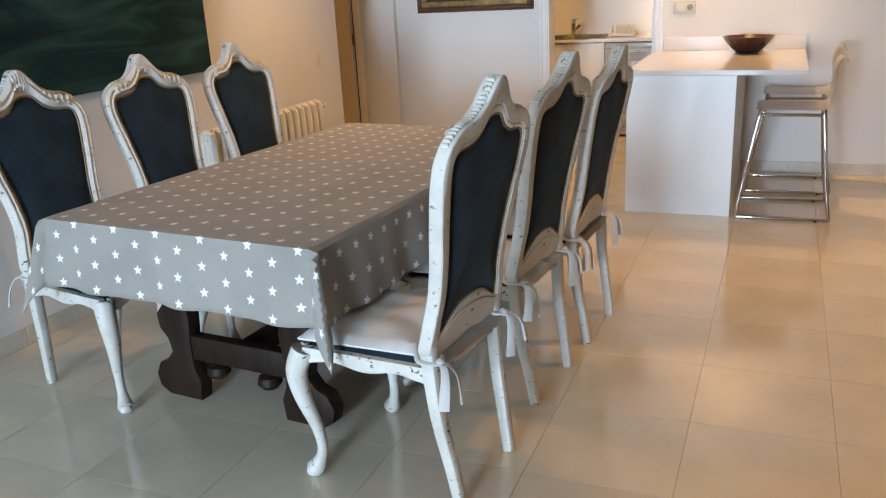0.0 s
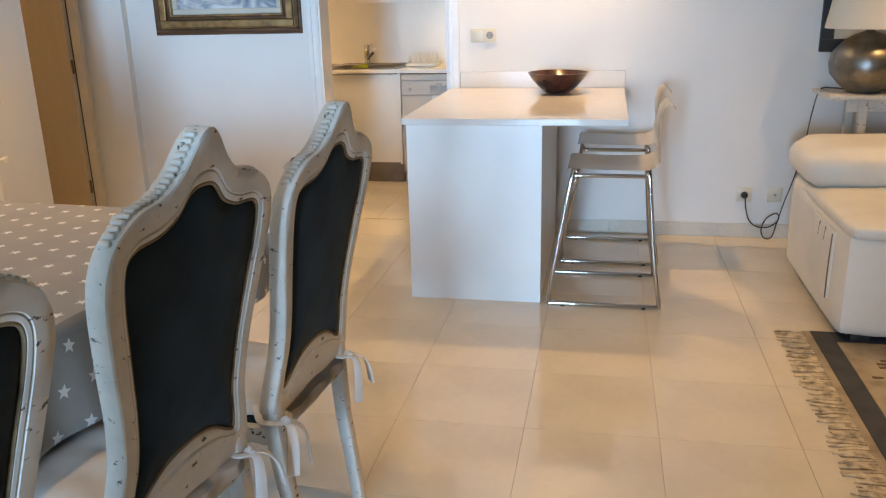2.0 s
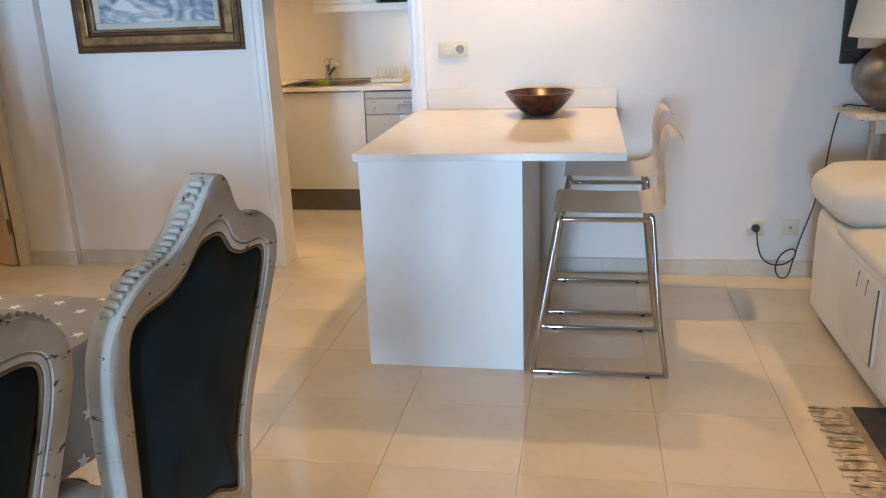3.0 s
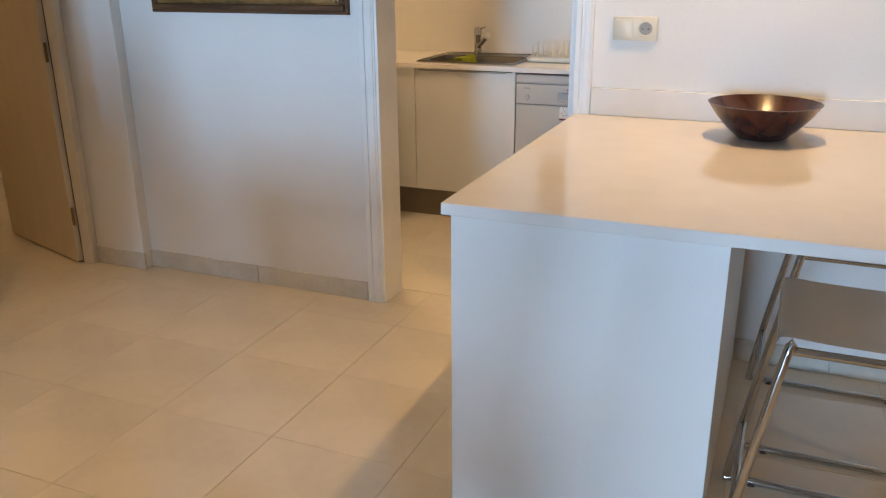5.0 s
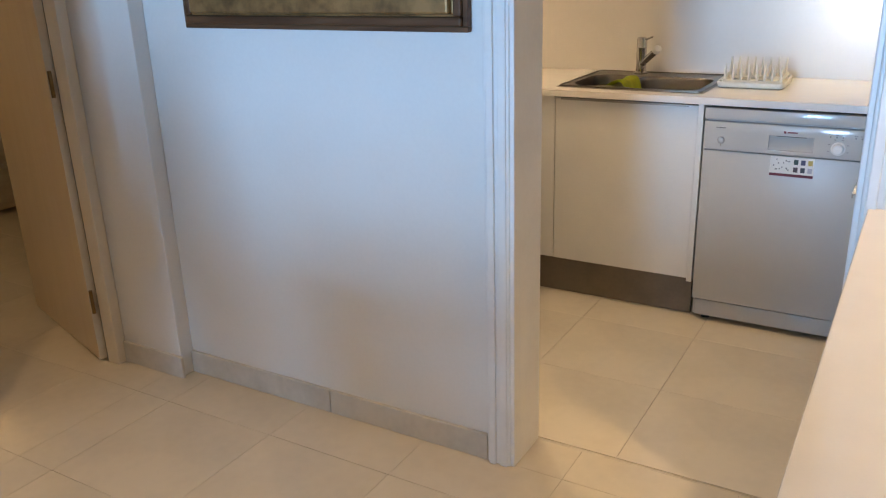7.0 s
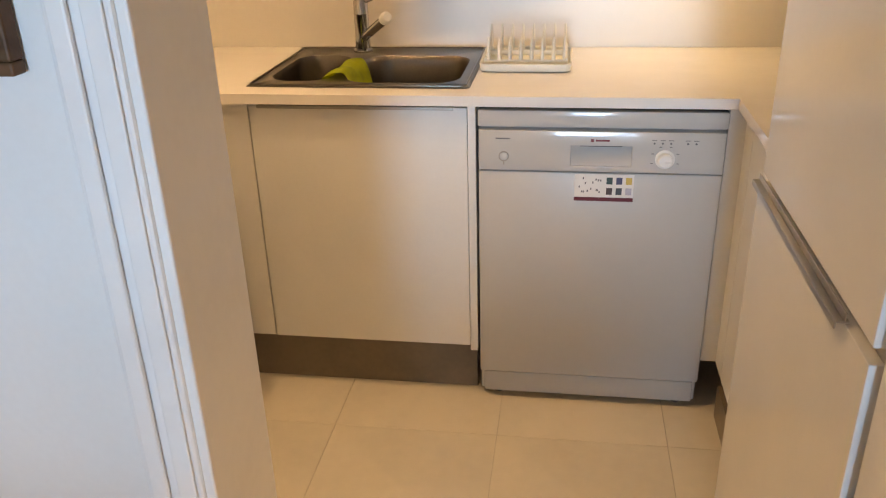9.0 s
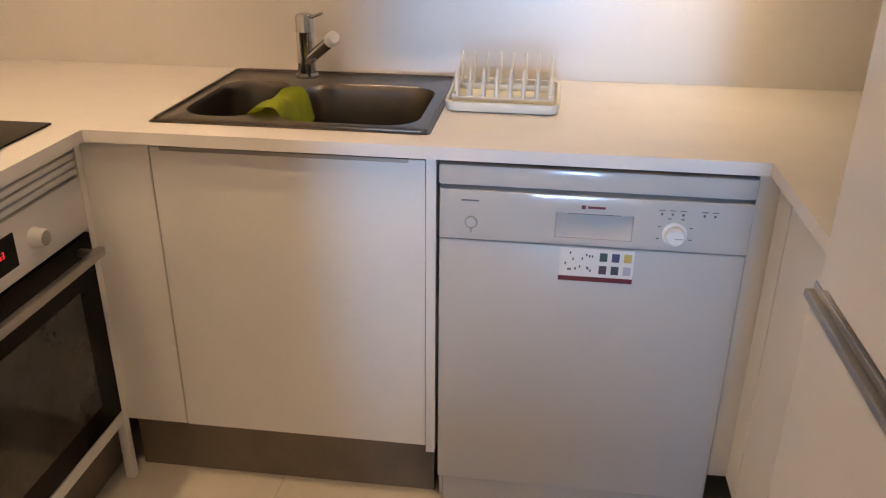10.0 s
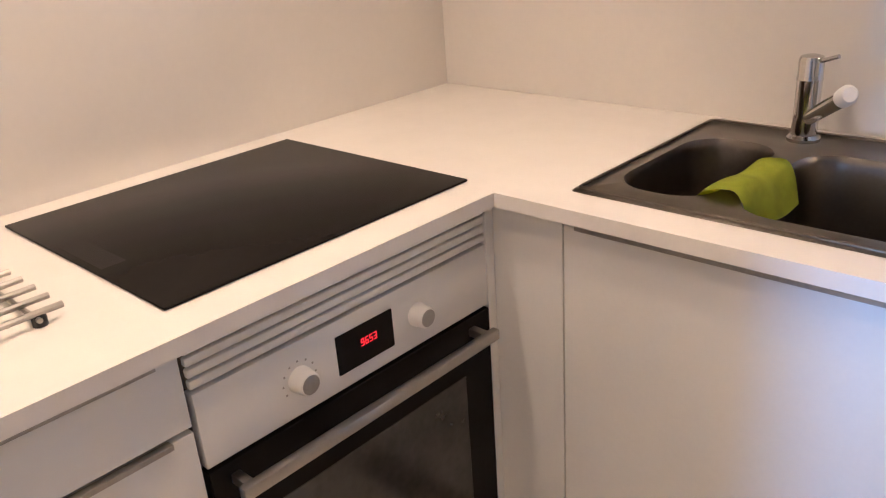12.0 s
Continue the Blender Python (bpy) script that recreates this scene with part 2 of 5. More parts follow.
M_RACK = mat("ivory_plastic", (0.74, 0.70, 0.60), 0.4, var=0.03, bump=0.0)
M_WELL = mat("greyed_plastic", (0.34, 0.31, 0.26), 0.5, var=0.05, bump=0.0)
M_DW = mat("shade_dimmed_white_enamel", (0.53, 0.515, 0.49), 0.11, var=0.015, scale=3, bump=0.003)
M_RAD = mat("radiator_enamel", (0.80, 0.77, 0.70), 0.35, var=0.03, bump=0.01)
M_BRASS = mat("aged_brass", (0.30, 0.20, 0.09), 0.35, 1.0, var=0.15, bump=0.02)
M_PEWTER = mat("hammered_pewter", (0.30, 0.28, 0.25), 0.38, 1.0, var=0.15, scale=16, fine=60, bump=0.3)
M_SHADE = mat("linen_shade", (0.80, 0.74, 0.62), 0.9, var=0.04, fine=300)
M_GREEN = mat("lime_microfibre", (0.50, 0.56, 0.05), 0.95, var=0.1, scale=20, fine=600, bump=0.4)
M_CREAMW = wood("cream_painted_wood", (0.58, 0.52, 0.42), (0.66, 0.60, 0.50), 8, 0.5, (1, 8, 1))
M_RUG = mat("woven_rug_beige", (0.36, 0.30, 0.23), 1.0, var=0.15, scale=12, fine=260, bump=0.5)
M_RUGB = mat("woven_rug_slate", (0.055, 0.06, 0.07), 1.0, var=0.15, scale=12, fine=260, bump=0.5)
M_RUGR = mat("woven_rug_brown", (0.12, 0.08, 0.055), 1.0, var=0.15, scale=12, fine=260, bump=0.5)
M_FRINGE = mat("rug_fringe", (0.58, 0.50, 0.39), 1.0, var=0.28, scale=30, fine=300, bump=0.3)
M_PANE = glass("window_glass")
M_INK = mat("grey_print", (0.12, 0.12, 0.13), 0.6, var=0.05, bump=0)
M_RED = mat("dark_red_print", (0.16, 0.02, 0.03), 0.4, var=0.05, bump=0)
M_TERRACE = mat("terrace_stone", (0.40, 0.36, 0.31), 0.8, var=0.1)


# ---- building helpers ----
def thing(name, label, category, base=(0, 0, 0), group="", kind=""):
    ob = new(name)
    ob.empty_display_size = 0.1
    ob.location = base
    return tagged(ob, label, category, group, kind)


def link(name, bm, material, parent=None, label="", smooth=False):
    me = bpy.data.meshes.new(name)
    bmesh.ops.recalc_face_normals(bm, faces=bm.faces)
    if smooth:
        for f in bm.faces:
            f.smooth = True
    bm.to_mesh(me)
    bm.free()
    for m in material if isinstance(material, (list, tuple)) else (material,):
        me.materials.append(m)
    if smooth:
        me.set_sharp_from_angle(angle=radians(40))
    ob = new(name, me)
    if parent is not None:
        ob.parent = parent
        if parent.type == "EMPTY":
            ob.matrix_parent_inverse = Matrix.Translation(-parent.location)
    return tagged(ob, label)


def part(name, bm, material, parent, label="", smooth=True):
    return link(name, bm, material, parent, label, smooth)


def structure(name, bm, material, label="", category="", smooth=False):
    ob = link(name, bm, material, None, "", smooth)
    return tagged(ob, label, category, "", "structure")


def box(x0, y0, z0, x1, y1, z1, bevel=0.003, seg=2, into=None):
    bm = bmesh.new()
    g = bmesh.ops.create_cube(bm, size=1.0)
    for v in g["verts"]:
        v.co = Vector(((x0 + x1) / 2 + v.co.x * (x1 - x0), (y0 + y1) / 2 + v.co.y * (y1 - y0), (z0 + z1) / 2 + v.co.z * (z1 - z0)))
    if bevel:
        bmesh.ops.bevel(bm, geom=bm.edges[:], offset=bevel, segments=seg, profile=0.5, affect="EDGES")
    return merge(into, bm) if into is not None else bm


def merge(a, *others):
    for b in others:
        me = bpy.data.meshes.new("temporary")
        b.to_mesh(me)
        b.free()
        a.from_mesh(me)
        bpy.data.meshes.remove(me)
    return a


def moved(bm, m):
    bmesh.ops.transform(bm, matrix=m, verts=bm.verts)
    return bm


def lathe(profile, n=32, centre=(0, 0, 0), close=True):
    bm = bmesh.new()
    rings = []
    for r, z in profile:
        rings.append([bm.verts.new((centre[0] + max(r, 0.0004) * math.cos(2 * math.pi * i / n), centre[1] + max(r, 0.0004) * math.sin(2 * math.pi * i / n), centre[2] + z)) for i in range(n)])
    for a, b in zip(rings, rings[1:]):
        for i in range(n):
            bm.faces.new((a[i], a[(i + 1) % n], b[(i + 1) % n], b[i]))
    if close:
        bm.faces.new(rings[0][::-1])
        bm.faces.new(rings[-1])
    return bm


def smooth_path(pts, per=6, closed=False):
    pts = [Vector(p) for p in pts]
    k, out = len(pts), []
    for i in range(k if closed else k - 1):
        p1, p2 = pts[i], pts[(i + 1) % k]
        p0 = pts[i - 1] if closed or i > 0 else p1 * 2 - p2
        p3 = pts[(i + 2) % k] if closed or i + 2 < k else p2 * 2 - p1
        for j in range(per):
            t = j / per
            out.append(0.5 * (2 * p1 + (p2 - p0) * t + (2 * p0 - 5 * p1 + 4 * p2 - p3) * t * t + (3 * p1 - p0 - 3 * p2 + p3) * t ** 3))
    if not closed:
        out.append(pts[-1])
    return out


def tube(path, radius, n=10, closed=False, flat=1.0, square=False):
    """A rod along a path; radius is a number or one for each point. flat squeezes it across, square gives it four rounded sides."""
    bm = bmesh.new()
    path = [Vector(p) for p in path]
    k = len(path)
    rad = radius if isinstance(radius, (list, tuple)) else [radius] * k
    up, rings = None, []
    for i, p in enumerate(path):
        a = path[i - 1] if closed or i else path[0]
        b = path[(i + 1) % k] if closed or i + 1 < k else path[-1]
        d = (b - a).normalized()
        if up is None:
            up = Vector((0, 0, 1)) if abs(d.z) < 0.9 else Vector((0, 1, 0))
        side = d.cross(up).normalized()
        up = side.cross(d).normalized()
        ring = []
        for j in range(n):
            t = 2 * math.pi * (j + 0.5) / n
            c, s = math.cos(t), math.sin(t)
            if square:
                c, s = (math.copysign(abs(q) ** 0.45, q) for q in (c, s))
            ring.append(bm.verts.new(p + (side * c + up * s * flat) * rad[i]))
        rings.append(ring)
    for i in range(k if closed else k - 1):
        a, b = rings[i], rings[(i + 1) % k]
        for j in range(n):
            bm.faces.new((a[j], a[(j + 1) % n], b[(j + 1) % n], b[j]))
    if not closed:
        bm.faces.new(rings[0][::-1])
        bm.faces.new(rings[-1])
    return bm


def prism(outline, depth, bevel=0.0):
    """A flat outline (x, z) given a thickness along y."""
    bm = bmesh.new()
    vs = [bm.verts.new((x, 0, z)) for x, z in outline]
    f = bm.faces.new(vs)
    r = bmesh.ops.extrude_face_region(bm, geom=[f])
    bmesh.ops.translate(bm, vec=(0, depth, 0), verts=[g for g in r["geom"] if isinstance(g, bmesh.types.BMVert)])
    if bevel:
        rim = [e for e in bm.edges if abs(e.verts[0].co.y - e.verts[1].co.y) < 1e-6]
        bmesh.ops.bevel(bm, geom=rim, offset=bevel, segments=2, profile=0.5, affect="EDGES")
    return bm


# ---- the shell ----
LW, FW, CEIL = -3.16, 6.42, 2.50      # left wall's face, front wall's face, ceiling
OX0, OX1 = -1.792, -0.98               # opening into the kitchen
KX0, KX1, KY = -3.005, -0.38, 8.295    # kitchen walls
RX1 = 4.6                             # right wall of the living room

structure("wall_front", box(OX1, FW, 0, RX1, FW + 0.16, CEIL, 0), M_WALL, "white plastered wall behind the breakfast bar", "wall")
structure("wall_front_left", box(LW, FW, 0, OX0, FW + 0.16, CEIL, 0), M_WALL, "white plastered wall with a painting", "wall")
structure("wall_lintel", box(OX0, FW, 2.12, OX1, FW + 0.16, CEIL, 0), M_WALL, "white wall above the kitchen opening", "wall")
structure("wall_pilaster", box(-3.50, 6.36, 0, -3.09, FW, CEIL, 0.004), M_WALL, "white wall pier beside the bedroom door", "wall")
structure("wall_left", box(LW - 0.16, BY, 0, LW, 5.51, CEIL, 0.004), M_WALL, "cream plastered wall with a radiator", "wall")
structure("wall_left_lintel", box(LW - 0.34, 5.51, 2.08, LW, 6.36, CEIL, 0), M_WALL, "wall above the bedroom door", "wall")
structure("wall_right", box(RX1, BY, 0, RX1 + 0.16, FW + 0.16, CEIL, 0), M_TAUPE, "unseen right wall, taupe to cut bounced light", "wall")
structure("wall_rear_left", box(LW, BY - 0.16, 0, -2.28, BY, CEIL, 0), M_TAUPE, "unseen taupe wall added beside the terrace window", "wall")
# next two walls are made up: they keep daylight off the right side
structure("blocker_wall_rear", box(-0.35, -1.36, 0, RX1, -1.20, CEIL, 0), M_TAUPE, "unseen taupe wall added to block daylight from the sofa corner", "wall")
structure("blocker_wall_return", box(-0.35, BY - 0.16, 0, -0.19, -1.36, CEIL, 0), M_TAUPE, "unseen taupe wall added beside the terrace window", "wall")
structure("wall_rear_lintel", box(-2.28, BY - 0.16, 2.25, -0.32, BY, CEIL, 0), M_TAUPE, "unseen wall above the terrace window, taupe to cut bounced light", "wall")
structure("ceiling", box(-6.6, BY - 0.16, CEIL, RX1 + 0.16, KY + 0.16, CEIL + 0.1, 0), M_CEIL, "unseen plaster ceiling, beige to weaken and warm bounced light", "ceiling")
structure("floor", box(-6.6, BY - 0.16, -0.10, RX1 + 0.16, KY + 0.16, -0.0035, 0), M_GROUT, "cream marble tile floor with fine joints", "floor")
structure("ground", box(-60, -90, -0.6, 60, BY - 0.16, -0.12, 0), M_TERRACE, "pale stone terrace outside", "ground")
# kitchen shell
structure("wall_kitchen_back", box(KX0, KY, 0, KX1, KY + 0.16, CEIL, 0), M_SPLASH, "cream glossy kitchen wall", "wall")
structure("wall_kitchen_left", box(KX0 - 0.16, FW + 0.16, 0, KX0, KY + 0.16, CEIL, 0), M_SPLASH, "cream glossy kitchen wall by the hob", "wall")
structure("wall_kitchen_right", box(KX1, FW + 0.16, 0, KX1 + 0.16, KY + 0.16, CEIL, 0), M_WALL, "white kitchen wall", "wall")
# bedroom shell
structure("wall_bedroom_back", box(-6.46, 4.2, 0, -6.30, KY, CEIL, 0), M_WALL, "cream bedroom wall", "wall")
structure("wall_bedroom_side", box(-6.30, 4.2, 0, LW - 0.16, 4.36, CEIL, 0), M_WALL, "cream bedroom wall", "wall")
structure("wall_bedroom_far", box(-6.30, 8.1, 0, KX0 - 0.16, KY, CEIL, 0), M_WALL, "cream bedroom wall", "wall")

# terrace window behind the walk's start
win = tagged(new("window_1"), "wide white-framed sliding terrace window", "window", "", "structure")
fr = box(-2.28, BY - 0.12, 0.0, -0.32, BY - 0.04, 0.07)
for b in ((-2.28, BY - 0.12, 2.18, -0.32, BY - 0.04, 2.25), (-2.28, BY - 0.12, 0.07, -2.21, BY - 0.04, 2.18), (-0.39, BY - 0.12, 0.07, -0.32, BY - 0.04, 2.18), (-1.34, BY - 0.12, 0.07, -1.26, BY - 0.04, 2.18)):
    box(*b, into=fr)
part("window_frame", fr, M_TRIM, win, smooth=False)
for x0, x1 in ((-2.21, -1.34), (-1.26, -0.39)):
    pane = part("pane", box(x0, BY - 0.085, 0.07, x1, BY - 0.075, 2.18, 0), M_PANE, win, smooth=False)
    pane.visible_shadow = False

# skirting in marble strips
def skirting(name, *boxes):
    bm = bmesh.new()
    for b in boxes:
        box(*b, bevel=0.003, into=bm)
    structure(name, bm, M_SKIRT, "low cream marble skirting", "baseboard")


skirting("baseboard_front", (0.02, FW - 0.013, 0, RX1, FW, 0.085), (-0.90, FW - 0.013, 0, 0.017, FW, 0.085))
skirting("baseboard_front_left", (-2.45, FW - 0.013, 0, OX0 - 0.075, FW, 0.085), (-3.09, FW - 0.013, 0, -2.453, FW, 0.085), (-3.40, 6.347, 0, -3.077, 6.36, 0.085))
skirting("baseboard_left", (LW, BY, 0, LW + 0.013, 2.4, 0.085), (LW, 2.403, 0, LW + 0.013, 5.525, 0.085))

# moulded casing round the kitchen opening
def casing(name, x0, x1):
    bm = box(x0, FW - 0.016, 0, x1, FW + 0.0, 2.12, 0.004)
    w = x1 - x0
    box(x0 + w * 0.12, FW - 0.024, 0, x0 + w * 0.42, FW - 0.016, 2.12, 0.003, into=bm)
    box(x0 + w * 0.58, FW - 0.021, 0, x0 + w * 0.9, FW - 0.016, 2.12, 0.002, into=bm)
    structure(name, bm, M_TRIM, "white painted moulded door casing", "trim")


casing("trim_kitchen_left", OX0 - 0.072, OX0)
casing("trim_kitchen_right", OX1, OX1 + 0.072)
structure("trim_kitchen_head", box(OX0 - 0.072, FW - 0.02, 2.12, OX1 + 0.072, FW, 2.19, 0.004), M_TRIM, "white painted moulded door casing", "trim")
structure("trim_kitchen_jambs", merge(box(OX0 - 0.002, FW - 0.01, 0, OX0 + 0.012, FW + 0.165, 2.12, 0.003), box(OX1 - 0.012, FW - 0.01, 0, OX1 + 0.002, FW + 0.165, 2.12, 0.003)), M_TRIM, "white painted door lining", "trim")
# bedroom door frame and open leaf
structure("trim_bedroom_frame", merge(box(-3.448, 6.315, 0, -3.385, 6.358, 2.08, 0.004), box(-3.47, 5.51, 0, LW - 0.162, 5.55, 2.08, 0.004)), M_DOORF, "cream painted door frame", "trim")
door = tagged(new("door_1"), "cream veneered bedroom door standing open", "door", "", "structure")
leafm = pose(-3.468, 6.318, 0.008, 0, 0, 162.5)
leaf = part("door_leaf", moved(box(0, -0.02, 0, 0.75, 0.02, 2.05, 0.002), leafm), M_DOOR, door, smooth=False)
hb = box(0.665, 0.02, 0.93, 0.705, 0.027, 1.15, 0.006)
merge(hb, tube(smooth_path([(0.685, 0.02, 1.07), (0.685, 0.06, 1.07), (0.67, 0.07, 1.07), (0.57, 0.07, 1.065)], 5), 0.009, 10))
part("door_handle", moved(hb, leafm), M_BRASS, leaf, "aged brass lever handle")
part("edge_band", moved(box(-0.0015, -0.0198, 0.001, 0.0, 0.0198, 2.049, 0), leafm), M_DOORF, leaf, "pale cream door edge", smooth=False)
# black strip paints the shade of the open gap between leaf and frame
part("gap_shade_strip", box(-3.4595, 6.322, 0.008, -3.4485, 6.346, 2.05, 0.002), M_DARK, door, "dark strip standing in for the shade in the hinge gap", smooth=False)
hg = bmesh.new()
for z in (0.25, 1.05, 1.85):
    merge(hg, lathe([(0.007, z - 0.045), (0.007, z + 0.045)], 10, (-3.457, 6.300, 0)))
part("hinge", hg, M_BRASS, leaf, "small brass hinges")


# ---- dining corner ----
def outline_loop(half, per=5):
    """A closed smooth loop (x, z), from half an outline that starts and ends on the middle line."""
    left = [(-x, z) for x, z in half[-2:0:-1]]
    return smooth_path([(x, 0, z) for x, z in half + left], per, True)


OUTER = [(0.0, 1.204), (0.026, 1.190), (0.062, 1.142), (0.105, 1.110), (0.165, 1.096), (0.214, 1.058), (0.231, 0.990), (0.210, 0.86), (0.188, 0.75), (0.181, 0.65), (0.196, 0.56), (0.197, 0.49), (0.10, 0.475), (0.0, 0.485)]
INNER = [(0.0, 1.106), (0.034, 1.098), (0.066, 1.064), (0.108, 1.046), (0.160, 1.040), (0.182, 1.018), (0.181, 0.960), (0.164, 0.86), (0.146, 0.75), (0.140, 0.65), (0.152, 0.575), (0.146, 0.545), (0.075, 0.590), (0.0, 0.602)]
OUTER = [(x * 1.09, 0.45 + (z - 0.45) * 1.045) for x, z in OUTER]
INNER = [(x * 1.10, 0.45 + (z - 0.45) * 1.045) for x, z in INNER]


def lean(z):
    return -0.205 - 0.17 * (z - 0.45) - 0.06 * max(0, z - 0.8) ** 1.5


def chair():
    """A carved, painted dining chair; it faces +y."""
    c = thing("dining_chair", "chipped ivory-painted baroque dining chair with slate-blue velvet back", "chair", group="chairs round the dining table")
    a, b = outline_loop(OUTER), outline_loop(INNER)
    bm = bmesh.new()
    # section from outer rim over a rounded moulding to the inner lip
    sec = [(0.0, 0.015), (0.06, 0.021), (0.22, 0.025), (0.45, 0.021), (0.58, 0.026), (0.80, 0.020), (0.90, 0.012), (1.0, 0.010), (1.0, -0.011), (0.93, -0.017), (0.80, -0.0185), (0.755, -0.0155), (0.71, -0.0205), (0.40, -0.0215), (0.08, -0.021), (0.015, -0.018)]
    rings = []
    for i, (p, q) in enumerate(zip(a, b)):
        ring = []
        for u, y in sec:
            r = p.lerp(q, u)
            carve = 1.0 + (0.5 * abs(math.sin(i * 1.5)) if p.z > 1.12 and u < 0.6 and y > 0 else 0.0)
            ring.append(bm.verts.new((r.x, lean(r.z) + y * carve, r.z)))
        rings.append(ring)
    k = len(sec)
    for r0, r1 in zip(rings, rings[1:] + rings[:1]):
        for j in range(k):
            bm.faces.new((r0[j], r0[(j + 1) % k], r1[(j + 1) % k], r1[j]))
    # carved shell and leaf on the crest
    for i in range(7):
        t = (i - 3) / 3
        merge(bm, tube([(t * 0.010, lean(1.2) + 0.024, 1.175), (t * 0.032, lean(1.22) + 0.020, 1.236 - 0.030 * abs(t))], [0.007, 0.008], 6))
    back = part("back_frame", bm, M_CHAIR, c)
    # scalloped carving along the upper edge, down to the shoulders
    for s in (-1, 1):
        bm = bmesh.new()
        edge = [p for p in a if p.x * s > 0.012 and p.z > 1.075]
        edge.sort(key=lambda p: abs(p.x))
        line, gone = smooth_path(edge, 8), 0.0
        for p, q in zip(line, line[1:]):
            gone += (q - p).length
            if gone > 0.0125:
                gone = 0.0
                merge(bm, moved(lathe([(0.001, -0.013), (0.0050, -0.010), (0.0066, 0.0), (0.0050, 0.010), (0.001, 0.013)], 8), pose(p.x, lean(p.z) + 0.003, p.z + 0.001, 90, 0, 0)))
        part("carving", bm, M_CHAIR, back)
    # padded back panel, domed on both sides
    bm = bmesh.new()
    mid = sum(b, Vector()) / len(b)
    for s in (-1, 1):
        rows = []
        for u, y in ((1.02, 0.004), (0.97, 0.012), (0.85, 0.018), (0.6, 0.022), (0.3, 0.023)):
            rows.append([bm.verts.new((mid.x + (q.x - mid.x) * u, lean(mid.z + (q.z - mid.z) * u) + s * y, mid.z + (q.z - mid.z) * u)) for q in b])
        tip = bm.verts.new((0, lean(mid.z) + s * 0.023, mid.z))
        for r0, r1 in zip(rows, rows[1:]):
            for j in range(len(b)):
                bm.faces.new((r0[j], r0[(j + 1) % len(b)], r1[(j + 1) % len(b)], r1[j]))
        for j in range(len(b)):
            bm.faces.new((rows[-1][j], rows[-1][(j + 1) % len(b)], tip))
    part("back_panel", bm, M_VELVET, c, "slate-blue velvet back panel")
    for s in (-1, 1):
        loop = [(q.x * 1.005, lean(q.z) + s * 0.012, q.z) for q in b]
        part("piping", tube(loop, 0.0042, 6, True), M_PIPING, c, "worn gilt piping")
    # rear legs, raked backwards, running up into the back
    for s in (-1, 1):
        pts = smooth_path([(s * 0.165, -0.275, 0.0), (s * 0.172, -0.258, 0.12), (s * 0.186, -0.232, 0.28), (s * 0.193, -0.220, 0.42), (s * 0.193, -0.215, 0.52)], 5)
        part("rear_leg", tube(pts, [0.017 + 0.007 * i / (len(pts) - 1) for i in range(len(pts))], 12, square=True), M_CHAIR, c)
    # cabriole front legs
    for s in (-1, 1):
        pts = smooth_path([(s * 0.225, 0.215, 0.44), (s * 0.240, 0.238, 0.37), (s * 0.232, 0.232, 0.28), (s * 0.213, 0.205, 0.17), (s * 0.207, 0.197, 0.09), (s * 0.217, 0.214, 0.035), (s * 0.226, 0.228, 0.018)], 5)
        rr = []
        for p in pts:
            rr.append(0.017 + 0.022 * max(0, (p.z - 0.12) / 0.32) ** 1.1 + 0.012 * math.exp(-((p.z - 0.02) / 0.03) ** 2))
        leg = tube(pts, rr, 12)
        merge(leg, moved(lathe([(0.004, 0), (0.022, 0.004), (0.026, 0.016), (0.020, 0.030), (0.006, 0.036)], 12), pose(s * 0.225, 0.226, 0)))
        part("front_leg", leg, M_CHAIR, c)
    # serpentine seat rails
    def rail(p, q, drop):
        bm = bmesh.new()
        p, q = Vector(p), Vector(q)
        nrm = Vector((0, 0, 1)).cross(q - p).normalized() * 0.011
        rows = []
        for i in range(17):
            t = i / 16
            r = p.lerp(q, t)
            lo = 0.405 - drop * (0.55 * math.cos(4 * math.pi * t) + 0.45) + 0.012
            rows.append([bm.verts.new(r + nrm * s + Vector((0, 0, z))) for s, z in ((-1, lo), (-1.25, lo + 0.012), (-1, 0.452), (1, 0.452), (1.25, lo + 0.012), (1, lo))])
        for r0, r1 in zip(rows, rows[1:]):
            for j in range(6):
                bm.faces.new((r0[j], r0[(j + 1) % 6], r1[(j + 1) % 6], r1[j]))
        bm.faces.new(rows[0])
        bm.faces.new(rows[-1][::-1])
        return bm
    rails = rail((-0.21, 0.226, 0), (0.21, 0.226, 0), 0.018)
    merge(rails, rail((0.226, 0.21, 0), (0.197, -0.215, 0), 0.014), rail((-0.197, -0.215, 0), (-0.226, 0.21, 0), 0.014), rail((0.18, -0.215, 0), (-0.18, -0.215, 0), 0.004))
    part("seat_frame", rails, M_CHAIR, c)
    # velvet seat with the loose white pad tied over it
    def cushion(w0, w1, y0, y1, z0, z1, amp, seed):
        bm = bmesh.new()
        nx, ny = 18, 18
        top, low = [], []
        for i in range(ny + 1):
            v = i / ny
            w = w0 + (w1 - w0) * v
            rt, rl = [], []
            for j in range(nx + 1):
                u = j / nx
                edge = min(u, 1 - u, v, 1 - v)
                f = min(1, edge / 0.14)
                dome = math.sqrt(max(0, 1 - (1 - f) ** 2))
                x, y = (u - 0.5) * 2 * w, y0 + (y1 - y0) * v
                wob = amp * noise.noise(Vector((x * 9, y * 9, seed))) * dome
                rt.append(bm.verts.new((x, y, z0 + 0.006 + (z1 - z0) * dome + wob)))
                rl.append(bm.verts.new((x, y, z0)))
            top.append(rt)
            low.append(rl)
